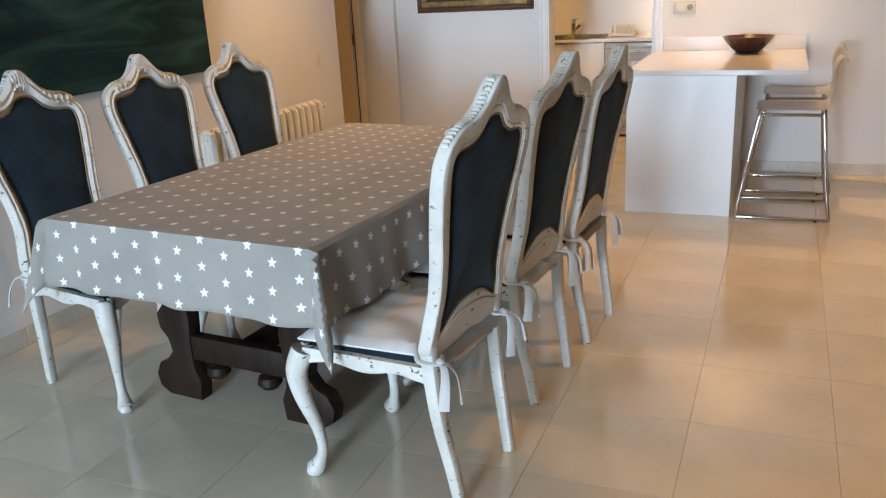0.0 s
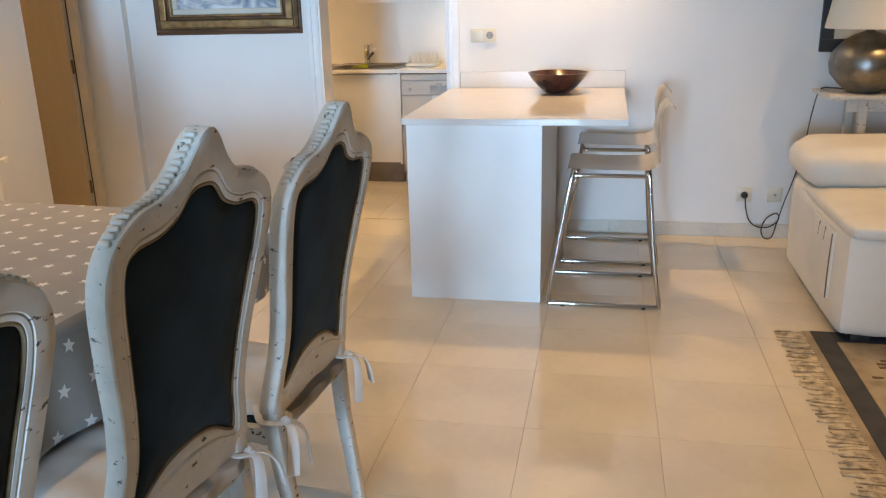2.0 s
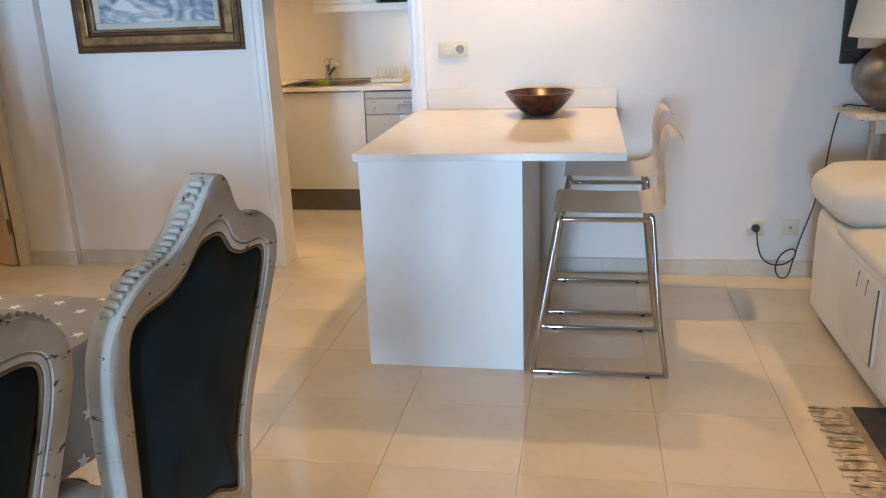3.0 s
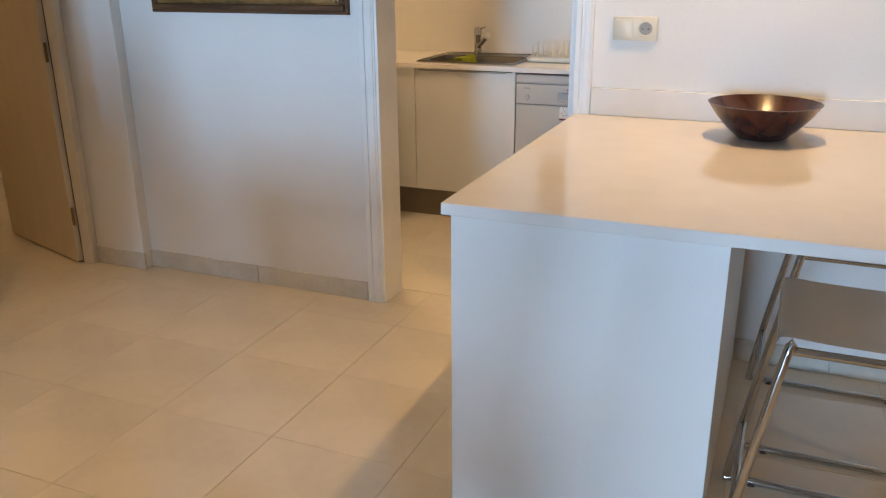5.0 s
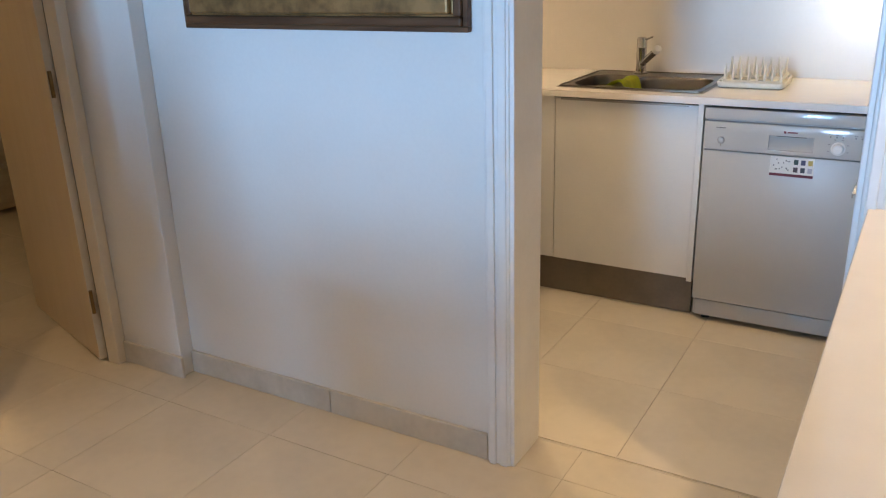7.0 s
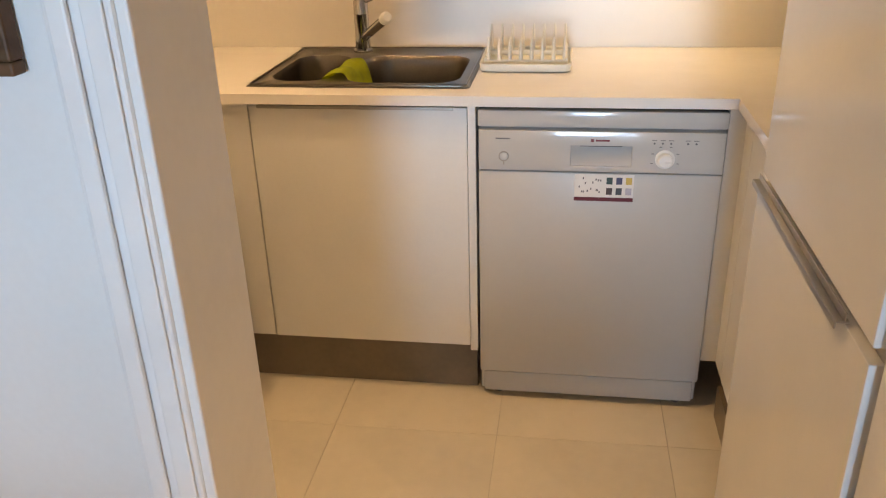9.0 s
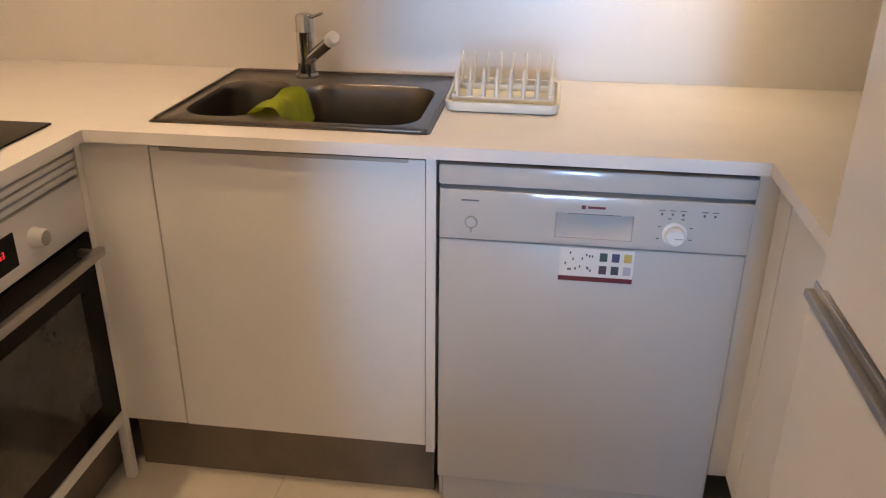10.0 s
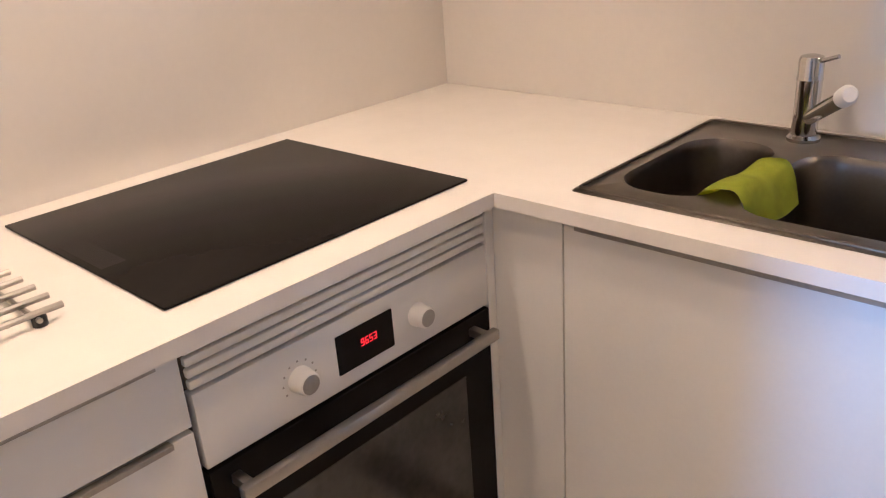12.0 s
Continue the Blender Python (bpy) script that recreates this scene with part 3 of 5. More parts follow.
        for i in range(ny):
            for j in range(nx):
                bm.faces.new((top[i][j], top[i][j + 1], top[i + 1][j + 1], top[i + 1][j]))
                bm.faces.new((low[i][j], low[i + 1][j], low[i + 1][j + 1], low[i][j + 1]))
        rim = [(0, j) for j in range(nx + 1)] + [(i, nx) for i in range(1, ny + 1)] + [(ny, j) for j in range(nx - 1, -1, -1)] + [(i, 0) for i in range(ny - 1, 0, -1)]
        for (i, j), (p, q) in zip(rim, rim[1:] + rim[:1]):
            bm.faces.new((top[i][j], low[i][j], low[p][q], top[p][q]))
        return bm
    part("seat", cushion(0.192, 0.215, -0.205, 0.215, 0.440, 0.466, 0.002, 1), M_VELVET, c, "slate-blue velvet seat")
    pad = part("seat_pad", cushion(0.178, 0.225, -0.16, 0.235, 0.468, 0.490, 0.016, 5), M_PAD, c, "loose white cotton seat pad")
    # ribbons knotted round the rear posts
    for s in (-1, 1):
        bm = tube(smooth_path([(s * 0.165, -0.155, 0.487), (s * 0.222, -0.200, 0.478), (s * 0.205, -0.250, 0.475), (s * 0.170, -0.243, 0.478), (s * 0.165, -0.19, 0.483)], 5), 0.010, 8, flat=0.5)
        for dx, dz in ((0.03, -0.11), (-0.02, -0.13)):
            merge(bm, tube(smooth_path([(s * 0.195, -0.248, 0.475), (s * (0.20 + dx * 0.6), -0.275, 0.468), (s * (0.20 + dx * 1.4), -0.290, 0.43), (s * (0.20 + dx * 2), -0.292, 0.475 + dz)], 5), [0.008 + 0.0006 * i for i in range(16)], 8, flat=0.25))
        merge(bm, moved(lathe([(0.002, -0.014), (0.014, -0.006), (0.014, 0.006), (0.002, 0.014)], 10), pose(s * 0.197, -0.252, 0.475)))
        part("ribbon", bm, M_PAD, pad, "white cotton tie")
    # loose end of the pad hanging behind the rear rail
    bm = bmesh.new()
    rows = []
    for i in range(9):
        v = i / 8
        rows.append([bm.verts.new(((u / 10 - 0.5) * 0.36, -0.155 - 0.090 * min(1, v * 2.2) + 0.006 * math.sin(u * 1.9), 0.482 - 0.06 * max(0, v - 0.35) + 0.004 * math.cos(u * 2.3))) for u in range(11)])
    for r0, r1 in zip(rows, rows[1:]):
        for j in range(10):
            bm.faces.new((r0[j], r0[j + 1], r1[j + 1], r1[j]))
    bmesh.ops.solidify(bm, geom=bm.faces[:], thickness=0.006)
    part("pad_flap", bm, M_PAD, pad)
    return c


TT = pose(-1.77, 2.92, 0, 0, 0, -4.5)      # the table's middle and turn
first = chair()
seats = [(-1.100, 2.095, 82), (-1.060, 2.740, 83), (-0.998, 3.286, 85), (-2.455, 2.29, -96), (-2.405, 2.91, -96), (-2.365, 3.55, -95)]
for i, (x, y, a) in enumerate(seats):
    m = pose(x, y, 0, 0, 0, a)
    if i:
        made = copy_thing(first, m)
        if i == 2:
            made.scale.z = 0.978      # a slightly lower back than the others
    else:
        keep = m
first.matrix_basis = keep


def dining_table():
    t = thing("dining_table", "dark carved walnut trestle table under a starred cloth", "table")
    part("tabletop", moved(box(-0.55, -0.95, 0.715, 0.55, 0.95, 0.755, 0.006), TT), M_OAK, t)
    scroll = [(0.20, 0.0), (0.36, 0.0), (0.405, 0.03), (0.415, 0.08), (0.39, 0.13), (0.345, 0.15), (0.315, 0.19), (0.325, 0.24), (0.36, 0.28), (0.365, 0.34), (0.33, 0.38), (0.31, 0.43), (0.335, 0.48), (0.37, 0.54), (0.38, 0.62), (0.41, 0.66), (0.41, 0.715), (0.20, 0.715), (0.20, 0.60), (0.235, 0.52), (0.225, 0.42), (0.205, 0.34), (0.215, 0.24), (0.215, 0.14), (0.19, 0.08)]
    for y in (-0.74, 0.70):
        for s in (-1, 1):
            part("trestle_leg", moved(prism([(s * x, z) for x, z in scroll][::s], 0.065, 0.008), TT @ pose(0, y, 0)), M_OAK, t)
        # cross beam with turned pendants
        cb_ = box(-0.24, y + 0.008, 0.165, 0.24, y + 0.057, 0.265, 0.006)
        for x in (-0.12, 0.12):
            merge(cb_, lathe([(0.012, 0.165), (0.040, 0.150), (0.046, 0.125), (0.030, 0.105), (0.012, 0.098), (0.0, 0.096)], 16, (x, y + 0.032, 0)))
        part("cross_beam", moved(cb_, TT), M_OAK, t)
    part("stretcher", moved(box(-0.035, -0.68, 0.18, 0.035, 0.70, 0.25, 0.008), TT), M_OAK, t)
    for s in (-1, 1):
        part("iron_brace", moved(tube(smooth_path([(0, s * 0.10, 0.29), (0, s * 0.32, 0.38), (0, s * 0.52, 0.56), (0, s * 0.60, 0.715)], 6), 0.009, 8), TT), M_DARK, t, "wrought iron brace")
    return t


dining_table()


def tablecloth():
    W, L, Z, D = 0.57, 0.975, 0.762, 0.245
    bm = bmesh.new()
    layer = bm.loops.layers.uv.new("unfolded")
    n = 84
    xs = [-(W + D) + 2 * (W + D) * i / n for i in range(n + 1)]
    m = 120
    ys = [-(L + D) + 2 * (L + D) * i / m for i in range(m + 1)]
    grid = []
    for y in ys:
        row = []
        for x in xs:
            ox, oy = max(0, abs(x) - W), max(0, abs(y) - L)
            sx, sy = math.copysign(1, x), math.copysign(1, y)
            px, py, pz = min(abs(x), W) * sx, min(abs(y), L) * sy, Z
            drop = math.hypot(ox, oy) if ox and oy else ox + oy
            if drop > 0:
                pz = Z - drop * 0.985
                flare = 0.10 * drop
                ripple = 0.010 * drop / D * math.sin((y if ox > oy else x) * 17 + 0.6) + 0.006 * drop / D * math.sin((y if ox > oy else x) * 31)
                if ox and oy:
                    ang = math.atan2(oy, ox)
                    # the corner hangs in one soft fold
                    out = 0.02 + 0.36 * min(ox, oy)
                    px += sx * (out * math.cos(ang) + flare * 0.4)
                    py += sy * (out * math.sin(ang) + flare * 0.4)
                elif ox:
                    px += sx * (flare + ripple + 0.004)
                else:
                    py += sy * (flare + ripple + 0.004)
            else:
                pz += 0.0012 * noise.noise(Vector((x * 6, y * 6, 3)))
            row.append((bm.verts.new((px, py, pz)), (x, y)))
        grid.append(row)
    for r0, r1 in zip(grid, grid[1:]):
        for j in range(n):
            q = (r0[j], r0[j + 1], r1[j + 1], r1[j])
            f = bm.faces.new([v for v, _ in q])
            for lp, (_, uv) in zip(f.loops, q):
                lp[layer].uv = uv
    moved(bm, TT)
    ob = link("tablecloth", bm, M_CLOTH, None, "", True)
    tagged(ob, "grey linen tablecloth printed with white stars on the dining table", "tablecloth")
    mod = ob.modifiers.new("thickness", "SOLIDIFY")
    mod.thickness, mod.offset = 0.003, 1.0
    return ob


tablecloth()

# green wave canvas on the left wall
art = thing("canvas_painting", "large dark green painting of a breaking wave", "painting", (LW, 2.9, 1.1))
part("canvas", box(LW + 0.026, 1.75, 1.055, LW + 0.035, 3.95, 2.30, 0.003), M_SEA2, art, smooth=False)
part("stretcher", box(LW + 0.002, 1.755, 1.06, LW + 0.026, 3.945, 2.295, 0), M_SEA2, art, smooth=False)


def radiator():
    r = thing("radiator", "cream cast radiator under the wall switch", "radiator", (LW + 0.09, 4.4, 0))
    y = 3.75
    while y < 4.97:
        bm = tube(smooth_path([(LW + 0.065, y, 0.13), (LW + 0.065, y, 0.67), (LW + 0.095, y, 0.70), (LW + 0.125, y, 0.67), (LW + 0.125, y, 0.13), (LW + 0.095, y, 0.10)], 4, True), 0.025, 8, True)
        box(LW + 0.070, y - 0.012, 0.14, LW + 0.120, y + 0.012, 0.66, 0.002, into=bm)
        part("column", bm, M_RAD, r)
        y += 0.080
    pipes = tube([(LW + 0.095, 3.73, 0.665), (LW + 0.095, 5.0, 0.665)], 0.020, 10)
    merge(pipes, tube([(LW + 0.095, 3.73, 0.14), (LW + 0.095, 5.0, 0.14)], 0.020, 10))
    part("header_pipe", pipes, M_RAD, r)
    part("valve", merge(tube([(LW + 0.095, 5.0, 0.685), (LW + 0.095, 5.05, 0.685)], 0.010, 10), tube([(LW + 0.095, 5.05, 0.685), (LW + 0.095, 5.075, 0.685)], 0.016, 12)), M_RAD, r)
    for yy in (3.9, 4.85):
        part("foot", box(LW + 0.045, yy - 0.01, 0.0, LW + 0.145, yy + 0.01, 0.10, 0.003), M_RAD, r)


radiator()


def wall_plate(name, label, face, y, z, axis="y", w=0.08, h=0.08, kind="switch", double=False):
    """A switch or socket on a wall that faces -y (axis y) or +x (axis x)."""
    t = thing(name, label, kind, (face if axis == "x" else y, y if axis == "x" else face, z))
    base = Matrix.Translation((y, face, z)) if axis == "y" else Matrix.Translation((face, y, z)) @ pose(0, 0, 0, 0, 0, 90)
    part("plate", moved(box(-w / 2, -0.010, -h / 2, w / 2, 0, h / 2, 0.004), base), M_PLATE, t)
    return t, base


t, b = wall_plate("light_switch", "cream plastic light switch on the cream wall", LW, 5.18, 0.99, "x", 0.07, 0.09)
part("rocker", moved(box(-0.024, -0.014, -0.032, 0.024, -0.009, 0.032, 0.002), b), M_PLATE, t)


# ---- painting by the kitchen ----
def framed_sea():
    p = thing("framed_painting", "stormy sea painting in a wide gilt and walnut frame", "painting", (-2.39, FW, 1.24))
    x0, x1, z0, z1 = -2.885, -1.90, 1.235, 2.00
    steps = ((0.0, 0.024, M_FRAMEW, "outer_moulding", 0.014), (0.014, 0.034, M_FRAMEW, "ridge_moulding", 0.024), (0.038, 0.029, M_GILT, "outer_bead", 0.007), (0.045, 0.045, M_GILT, "gilt_moulding", 0.045), (0.090, 0.026, M_FRAMEW, "inner_moulding", 0.022), (0.112, 0.034, M_GILT, "gilt_bead", 0.012), (0.124, 0.014, M_MOUNT, "linen_mount", 0.035))
    for off, d, m, nm, w in steps:
        bm = bmesh.new()
        a, e = off, off + w
        for pr in ((x0 + a, z0 + a, x1 - a, z0 + e), (x0 + a, z1 - e, x1 - a, z1 - a), (x0 + a, z0 + e, x0 + e, z1 - e), (x1 - e, z0 + e, x1 - a, z1 - e)):
            box(pr[0], FW - d, pr[1], pr[2], FW - 0.002, pr[3], 0.006 if w > 0.02 else 0.003, into=bm)
        part(nm, bm, m, p, smooth=False)
    part("canvas", box(x0 + 0.159, FW - 0.009, z0 + 0.159, x1 - 0.159, FW - 0.002, z1 - 0.159, 0), M_SEA1, p, "grey-blue sea painting", smooth=False)


framed_sea()


# ---- breakfast bar ----
def breakfast_bar():
    b = thing("breakfast_bar", "white peninsula breakfast bar with polished cream top", "counter", (-0.6, 5.8, 0))
    part("body", box(-0.945, 5.165, 0.0, -0.313, 6.403, 0.862, 0.002), M_LAM, b, smooth=False)
    part("end_panel", box(-0.950, 5.148, 0.0, -0.310, 5.165, 0.862, 0.0015), M_LAM, b, smooth=False)
    part("worktop", box(-0.965, 5.120, 0.866, 0.075, 6.418, 0.896, 0.003), M_QUARTZ, b, "polished cream quartz top", smooth=False)
    part("upstand", box(-0.905, 6.400, 0.897, 0.078, 6.4185, 0.995, 0.002), M_QUARTZ, b, "polished cream quartz upstand", smooth=False)


breakfast_bar()

# wooden bowl
bowl = thing("fruit_bowl", "dark reddish-brown wooden bowl on the bar", "bowl", (-0.325, 6.17, 0.897))
part("bowl_body", lathe([(0.0, 0.0), (0.065, 0.0), (0.075, 0.004), (0.11, 0.035), (0.145, 0.075), (0.167, 0.108), (0.171, 0.112), (0.166, 0.113), (0.14, 0.080), (0.10, 0.042), (0.05, 0.022), (0.0, 0.020)], 48, (-0.302, 6.165, 0.897), False), M_BOWL, bowl)


def bar_stool():
    """A low-backed bar stool; it faces -x, its base on the floor, front foot bar along x at y 0."""
    s = thing("bar_stool", "cream moulded bar stool on chromed steel tube legs", "stool", group="stools at the breakfast bar")
    # bent sled frames, front and rear
    for y, nm in ((-0.235, "side_frame"), (0.235, "side_frame")):
        bm = tube(smooth_path([(-0.150, y * 0.78, 0.628), (-0.162, y * 0.80, 0.615), (-0.226, y * 0.95, 0.25), (-0.258, y, 0.03), (-0.252, y, 0.012), (-0.22, y, 0.011), (0.22, y, 0.011), (0.252, y, 0.012), (0.258, y, 0.03), (0.226, y * 0.95, 0.25), (0.192, y * 0.80, 0.615), (0.180, y * 0.78, 0.628)], 5), 0.011, 10)
        fr_ = part(nm, bm, M_CHROME, s, "chromed steel tube")
        for x in (-0.19, 0.19):
            part("foot_glide", lathe([(0.013, 0.0), (0.013, 0.012)], 10, (x, y, -0.001)), M_DARK, fr_, "black plastic glide")
    part("footrest", tube([(-0.232, -0.22, 0.20), (-0.232, 0.22, 0.20)], 0.010, 10), M_CHROME, s)
    for y in (-0.182, 0.182):
        part("seat_rail", tube([(-0.150, y, 0.628), (0.180, y, 0.628)], 0.010, 10), M_CHROME, s)
    # one moulded shell for seat and low back
    prof = smooth_path([(-0.185, 0, 0.640), (-0.170, 0, 0.656), (-0.08, 0, 0.652), (0.08, 0, 0.650), (0.185, 0, 0.654), (0.232, 0, 0.682), (0.244, 0, 0.75), (0.238, 0, 0.82), (0.241, 0, 0.885), (0.257, 0, 0.932), (0.281, 0, 0.944), (0.302, 0, 0.922)], 5)
    bm = bmesh.new()
    rows = []
    for i, p in enumerate(prof):
        hw = 0.19 - 0.045 * max(0, (p.z - 0.70) / 0.20)
        rows.append([bm.verts.new((p.x + 0.010 * abs(u) ** 3 * (-1 if p.z > 0.70 else 0), hw * u, p.z + 0.006 * u * u * (1 if p.z < 0.70 else 0))) for u in (k / 8 - 1 for k in range(17))])
    for r0, r1 in zip(rows, rows[1:]):
        for j in range(16):
            bm.faces.new((r0[j], r0[j + 1], r1[j + 1], r1[j]))
    bmesh.ops.solidify(bm, geom=bm.faces[:], thickness=0.013)
    part("shell", bm, M_STOOL, s, "cream moulded seat shell")
    return s


st = bar_stool()
copy_thing(st, pose(0.012, 6.022, 0, 0, 0, 0))
st.matrix_basis = pose(-0.012, 5.362, 0, 0, 0, 0)


# ---- kitchen ----
CT0, CT1 = 0.872, 0.898               # worktop underside and top
FY, FX, GX = 7.69, -2.358, -1.00       # cabinet fronts: back run, left run, right run

worktop = thing("kitchen_worktop", "cream quartz worktop running round the kitchen corner", "worktop", (-2.0, 7.9, CT0))
for nm, boxes in (("left_slab", ((KX0 + 0.002, 6.66, -2.332, 7.6675),)), ("back_slab", ((KX0 + 0.002, 7.668, -2.205, KY - 0.002), (-2.205, 7.668, -1.648, 7.765), (-2.205, 8.238, -1.648, KY - 0.002), (-1.648, 7.668, KX1 - 0.002, KY - 0.002))), ("right_slab", ((-0.975, 7.255, KX1 - 0.002, 7.6675),))):
    wt = bmesh.new()
    for b in boxes:
        box(b[0], b[1], CT0, b[2], b[3], CT1, 0, into=wt)
    bmesh.ops.remove_doubles(wt, verts=wt.verts, dist=0.0005)
    part(nm, wt, M_QUARTZ, worktop, smooth=False)


def edge_handle(parent, x0, x1, y, z, axis="x", drop=0.006, out=0.009):
    """A thin steel pull folded over the top of a front."""
    if axis == "x":
        bm = box(x0, y - out, z, x1, y + 0.004, z + 0.0025, 0.0008, 1)
        box(x0, y - out, z - drop, x1, y - out + 0.0025, z + 0.0015, 0.0008, 1, into=bm)
    else:
        bm = box(y - 0.004, x0, z, y + out, x1, z + 0.0025, 0.0008, 1)
        box(y + out - 0.0025, x0, z - drop, y + out, x1, z + 0.0015, 0.0008, 1, into=bm)
    return part("handle", bm, M_STEEL, parent, "thin brushed steel edge pull", smooth=False)


# sink cabinet
sc = thing("sink_cabinet", "white satin sink cabinet with steel edge pull", "cabinet", (-1.9, 7.9, 0))
part("body", box(-2.335, FY + 0.021, 0.165, -1.626, 8.28, 0.70, 0), M_LAM, sc, smooth=False)
dr = part("cabinet_door", box(-2.204, FY, 0.168, -1.627, FY + 0.019, 0.862, 0.0015), M_LAM, sc, smooth=False)
edge_handle(dr, -2.178, -1.660, FY, 0.8635)
part("corner_filler", box(-2.385, FY + 0.002, 0.168, -2.208, FY + 0.019, 0.870, 0.001), M_LAM, sc, smooth=False)
part("end_panel", box(-1.6245, FY - 0.010, 0.158, -1.604, 8.28, 0.870, 0.001), M_LAM, sc, smooth=False)
part("plinth", box(-2.36, FY + 0.045, 0.0, -1.612, FY + 0.06, 0.160, 0.001), M_PLINTH, sc, "grey-brown plinth", smooth=False)


def rounded(x0, y0, x1, y1, r, n=6):
    pts = []
    for cx, cy, a in ((x1 - r, y1 - r, 0), (x0 + r, y1 - r, 90), (x0 + r, y0 + r, 180), (x1 - r, y0 + r, 270)):
        for i in range(n + 1):
            t = radians(a + 90 * i / n)
            pts.append((cx + r * math.cos(t), cy + r * math.sin(t)))
    return pts


def sink():
    s = thing("kitchen_sink", "dull stainless double-bowl sink let into the worktop", "sink", (-1.95, 8.0, CT1))
    z = CT1 + 0.004
    bowls = ((rounded(-2.190, 7.800, -2.018, 8.140, 0.072), 0.12), (rounded(-1.974, 7.787, -1.662, 8.135, 0.068), 0.165))
    outer = rounded(-2.224, 7.746, -1.630, 8.258, 0.012, 3)
    bm = bmesh.new()
    edges = []
    for loop in (outer, *[b for b, _ in bowls]):
        vs = [bm.verts.new((x, y, z)) for x, y in loop]
        edges += [bm.edges.new((vs[i], vs[(i + 1) % len(vs)])) for i in range(len(vs))]
    bmesh.ops.triangle_fill(bm, use_beauty=True, use_dissolve=False, edges=edges)
    low = [bm.verts.new((x, y, CT1 + 0.0005)) for x, y in rounded(-2.228, 7.742, -1.626, 8.262, 0.012, 3)]
    top = [min(bm.verts, key=lambda v: (v.co - Vector((x, y, z))).length) for x, y in outer]
    for i in range(len(outer)):
        j = (i + 1) % len(outer)
        bm.faces.new((top[i], top[j], low[j], low[i]))
    deck = part("deck", bm, M_SINK, s)
    # raised rim bead
    part("rim", tube([(x, y, z + 0.001) for x, y in rounded(-2.218, 7.752, -1.636, 8.252, 0.014, 4)], 0.0035, 6, True), M_SINK, s)
    for loop, depth in bowls:
        cx, cy = sum(p[0] for p in loop) / len(loop), sum(p[1] for p in loop) / len(loop)
        bm = bmesh.new()
        rows = []
        for k, dz in ((1.0, 0.0), (0.985, 0.004), (0.965, 0.015), (0.93, depth * 0.75), (0.90, depth * 0.92), (0.80, depth), (0.14, depth + 0.004)):
            rows.append([bm.verts.new((cx + (x - cx) * k, cy + (y - cy) * k, z - dz)) for x, y in loop])
        for r0, r1 in zip(rows, rows[1:]):
            for i in range(len(loop)):
                bm.faces.new((r0[i], r0[(i + 1) % len(loop)], r1[(i + 1) % len(loop)], r1[i]))
        bm.faces.new(rows[-1])
        bw = part("bowl", bm, M_SINK, s)
        part("drain", lathe([(0.0, 0.004), (0.022, 0.004), (0.032, 0.002), (0.034, 0.0)], 20, (cx, cy, z - depth - 0.003), False), M_CHROME, bw, "chromed strainer")


sink()


def faucet():
    f = thing("kitchen_tap", "chromed single-lever kitchen tap behind the sink", "tap", (-1.985, 8.235, CT1))
    x, y, z = -2.012, 8.200, CT1 + 0.004
    part("tap_body", lathe([(0.030, 0.0), (0.030, 0.006), (0.024, 0.012), (0.0225, 0.05), (0.0225, 0.112), (0.0235, 0.114), (0.0235, 0.117), (0.0225, 0.119), (0.0225, 0.150), (0.020, 0.157), (0.010, 0.160), (0.0, 0.160)], 28, (x, y, z)), M_CHROME, f)
    part("lever", tube(smooth_path([(x, y, z + 0.150), (x + 0.022, y - 0.008, z + 0.152), (x + 0.052, y - 0.018, z + 0.163)], 5), [0.0055, 0.0055, 0.0052, 0.005, 0.0048, 0.0046, 0.0044, 0.0042, 0.004, 0.004, 0.004], 10), M_CHROME, f)
    spout = part("spout", tube([(x + 0.008, y - 0.009, z + 0.045), (x + 0.094, y - 0.112, z + 0.112), (x + 0.098, y - 0.117, z + 0.116)], [0.0135, 0.0145, 0.0150], 16), M_CHROME, f)
    part("spray_head", tube([(x + 0.096, y - 0.115, z + 0.114), (x + 0.108, y - 0.129, z + 0.124), (x + 0.112, y - 0.134, z + 0.126)], [0.0165, 0.0170, 0.0120], 16), M_WHITEP, spout, "white spray head")


faucet()


def dish_cloth():
    bm = bmesh.new()
    rows = []
    path = smooth_path([(-2.044, 0, -0.022), (-2.034, 0, 0.000), (-2.018, 0, 0.011), (-1.997, 0, 0.014), (-1.976, 0, 0.009), (-1.960, 0, -0.014), (-1.950, 0, -0.046), (-1.946, 0, -0.056)], 4)
    for i, p in enumerate(path):
        row = []
        for j in range(11):
            v = j / 10
            w = 0.006 * noise.noise(Vector((p.x * 22, v * 3, 8)))
            row.append(bm.verts.new((p.x + 0.010 * (v - 0.5) + w, 7.825 + 0.20 * v + 0.03 * (i / len(path)) * (0.5 - v), CT1 + 0.004 + p.z + w + 0.004 * math.sin(v * 7))))
        rows.append(row)
    for r0, r1 in zip(rows, rows[1:]):
        for j in range(10):
            bm.faces.new((r0[j], r0[j + 1], r1[j + 1], r1[j]))
    bmesh.ops.solidify(bm, geom=bm.faces[:], thickness=0.005)
    tagged(link("dish_cloth", bm, M_GREEN, None, "", True), "lime green microfibre cloth over the sink divider", "cloth")


dish_cloth()


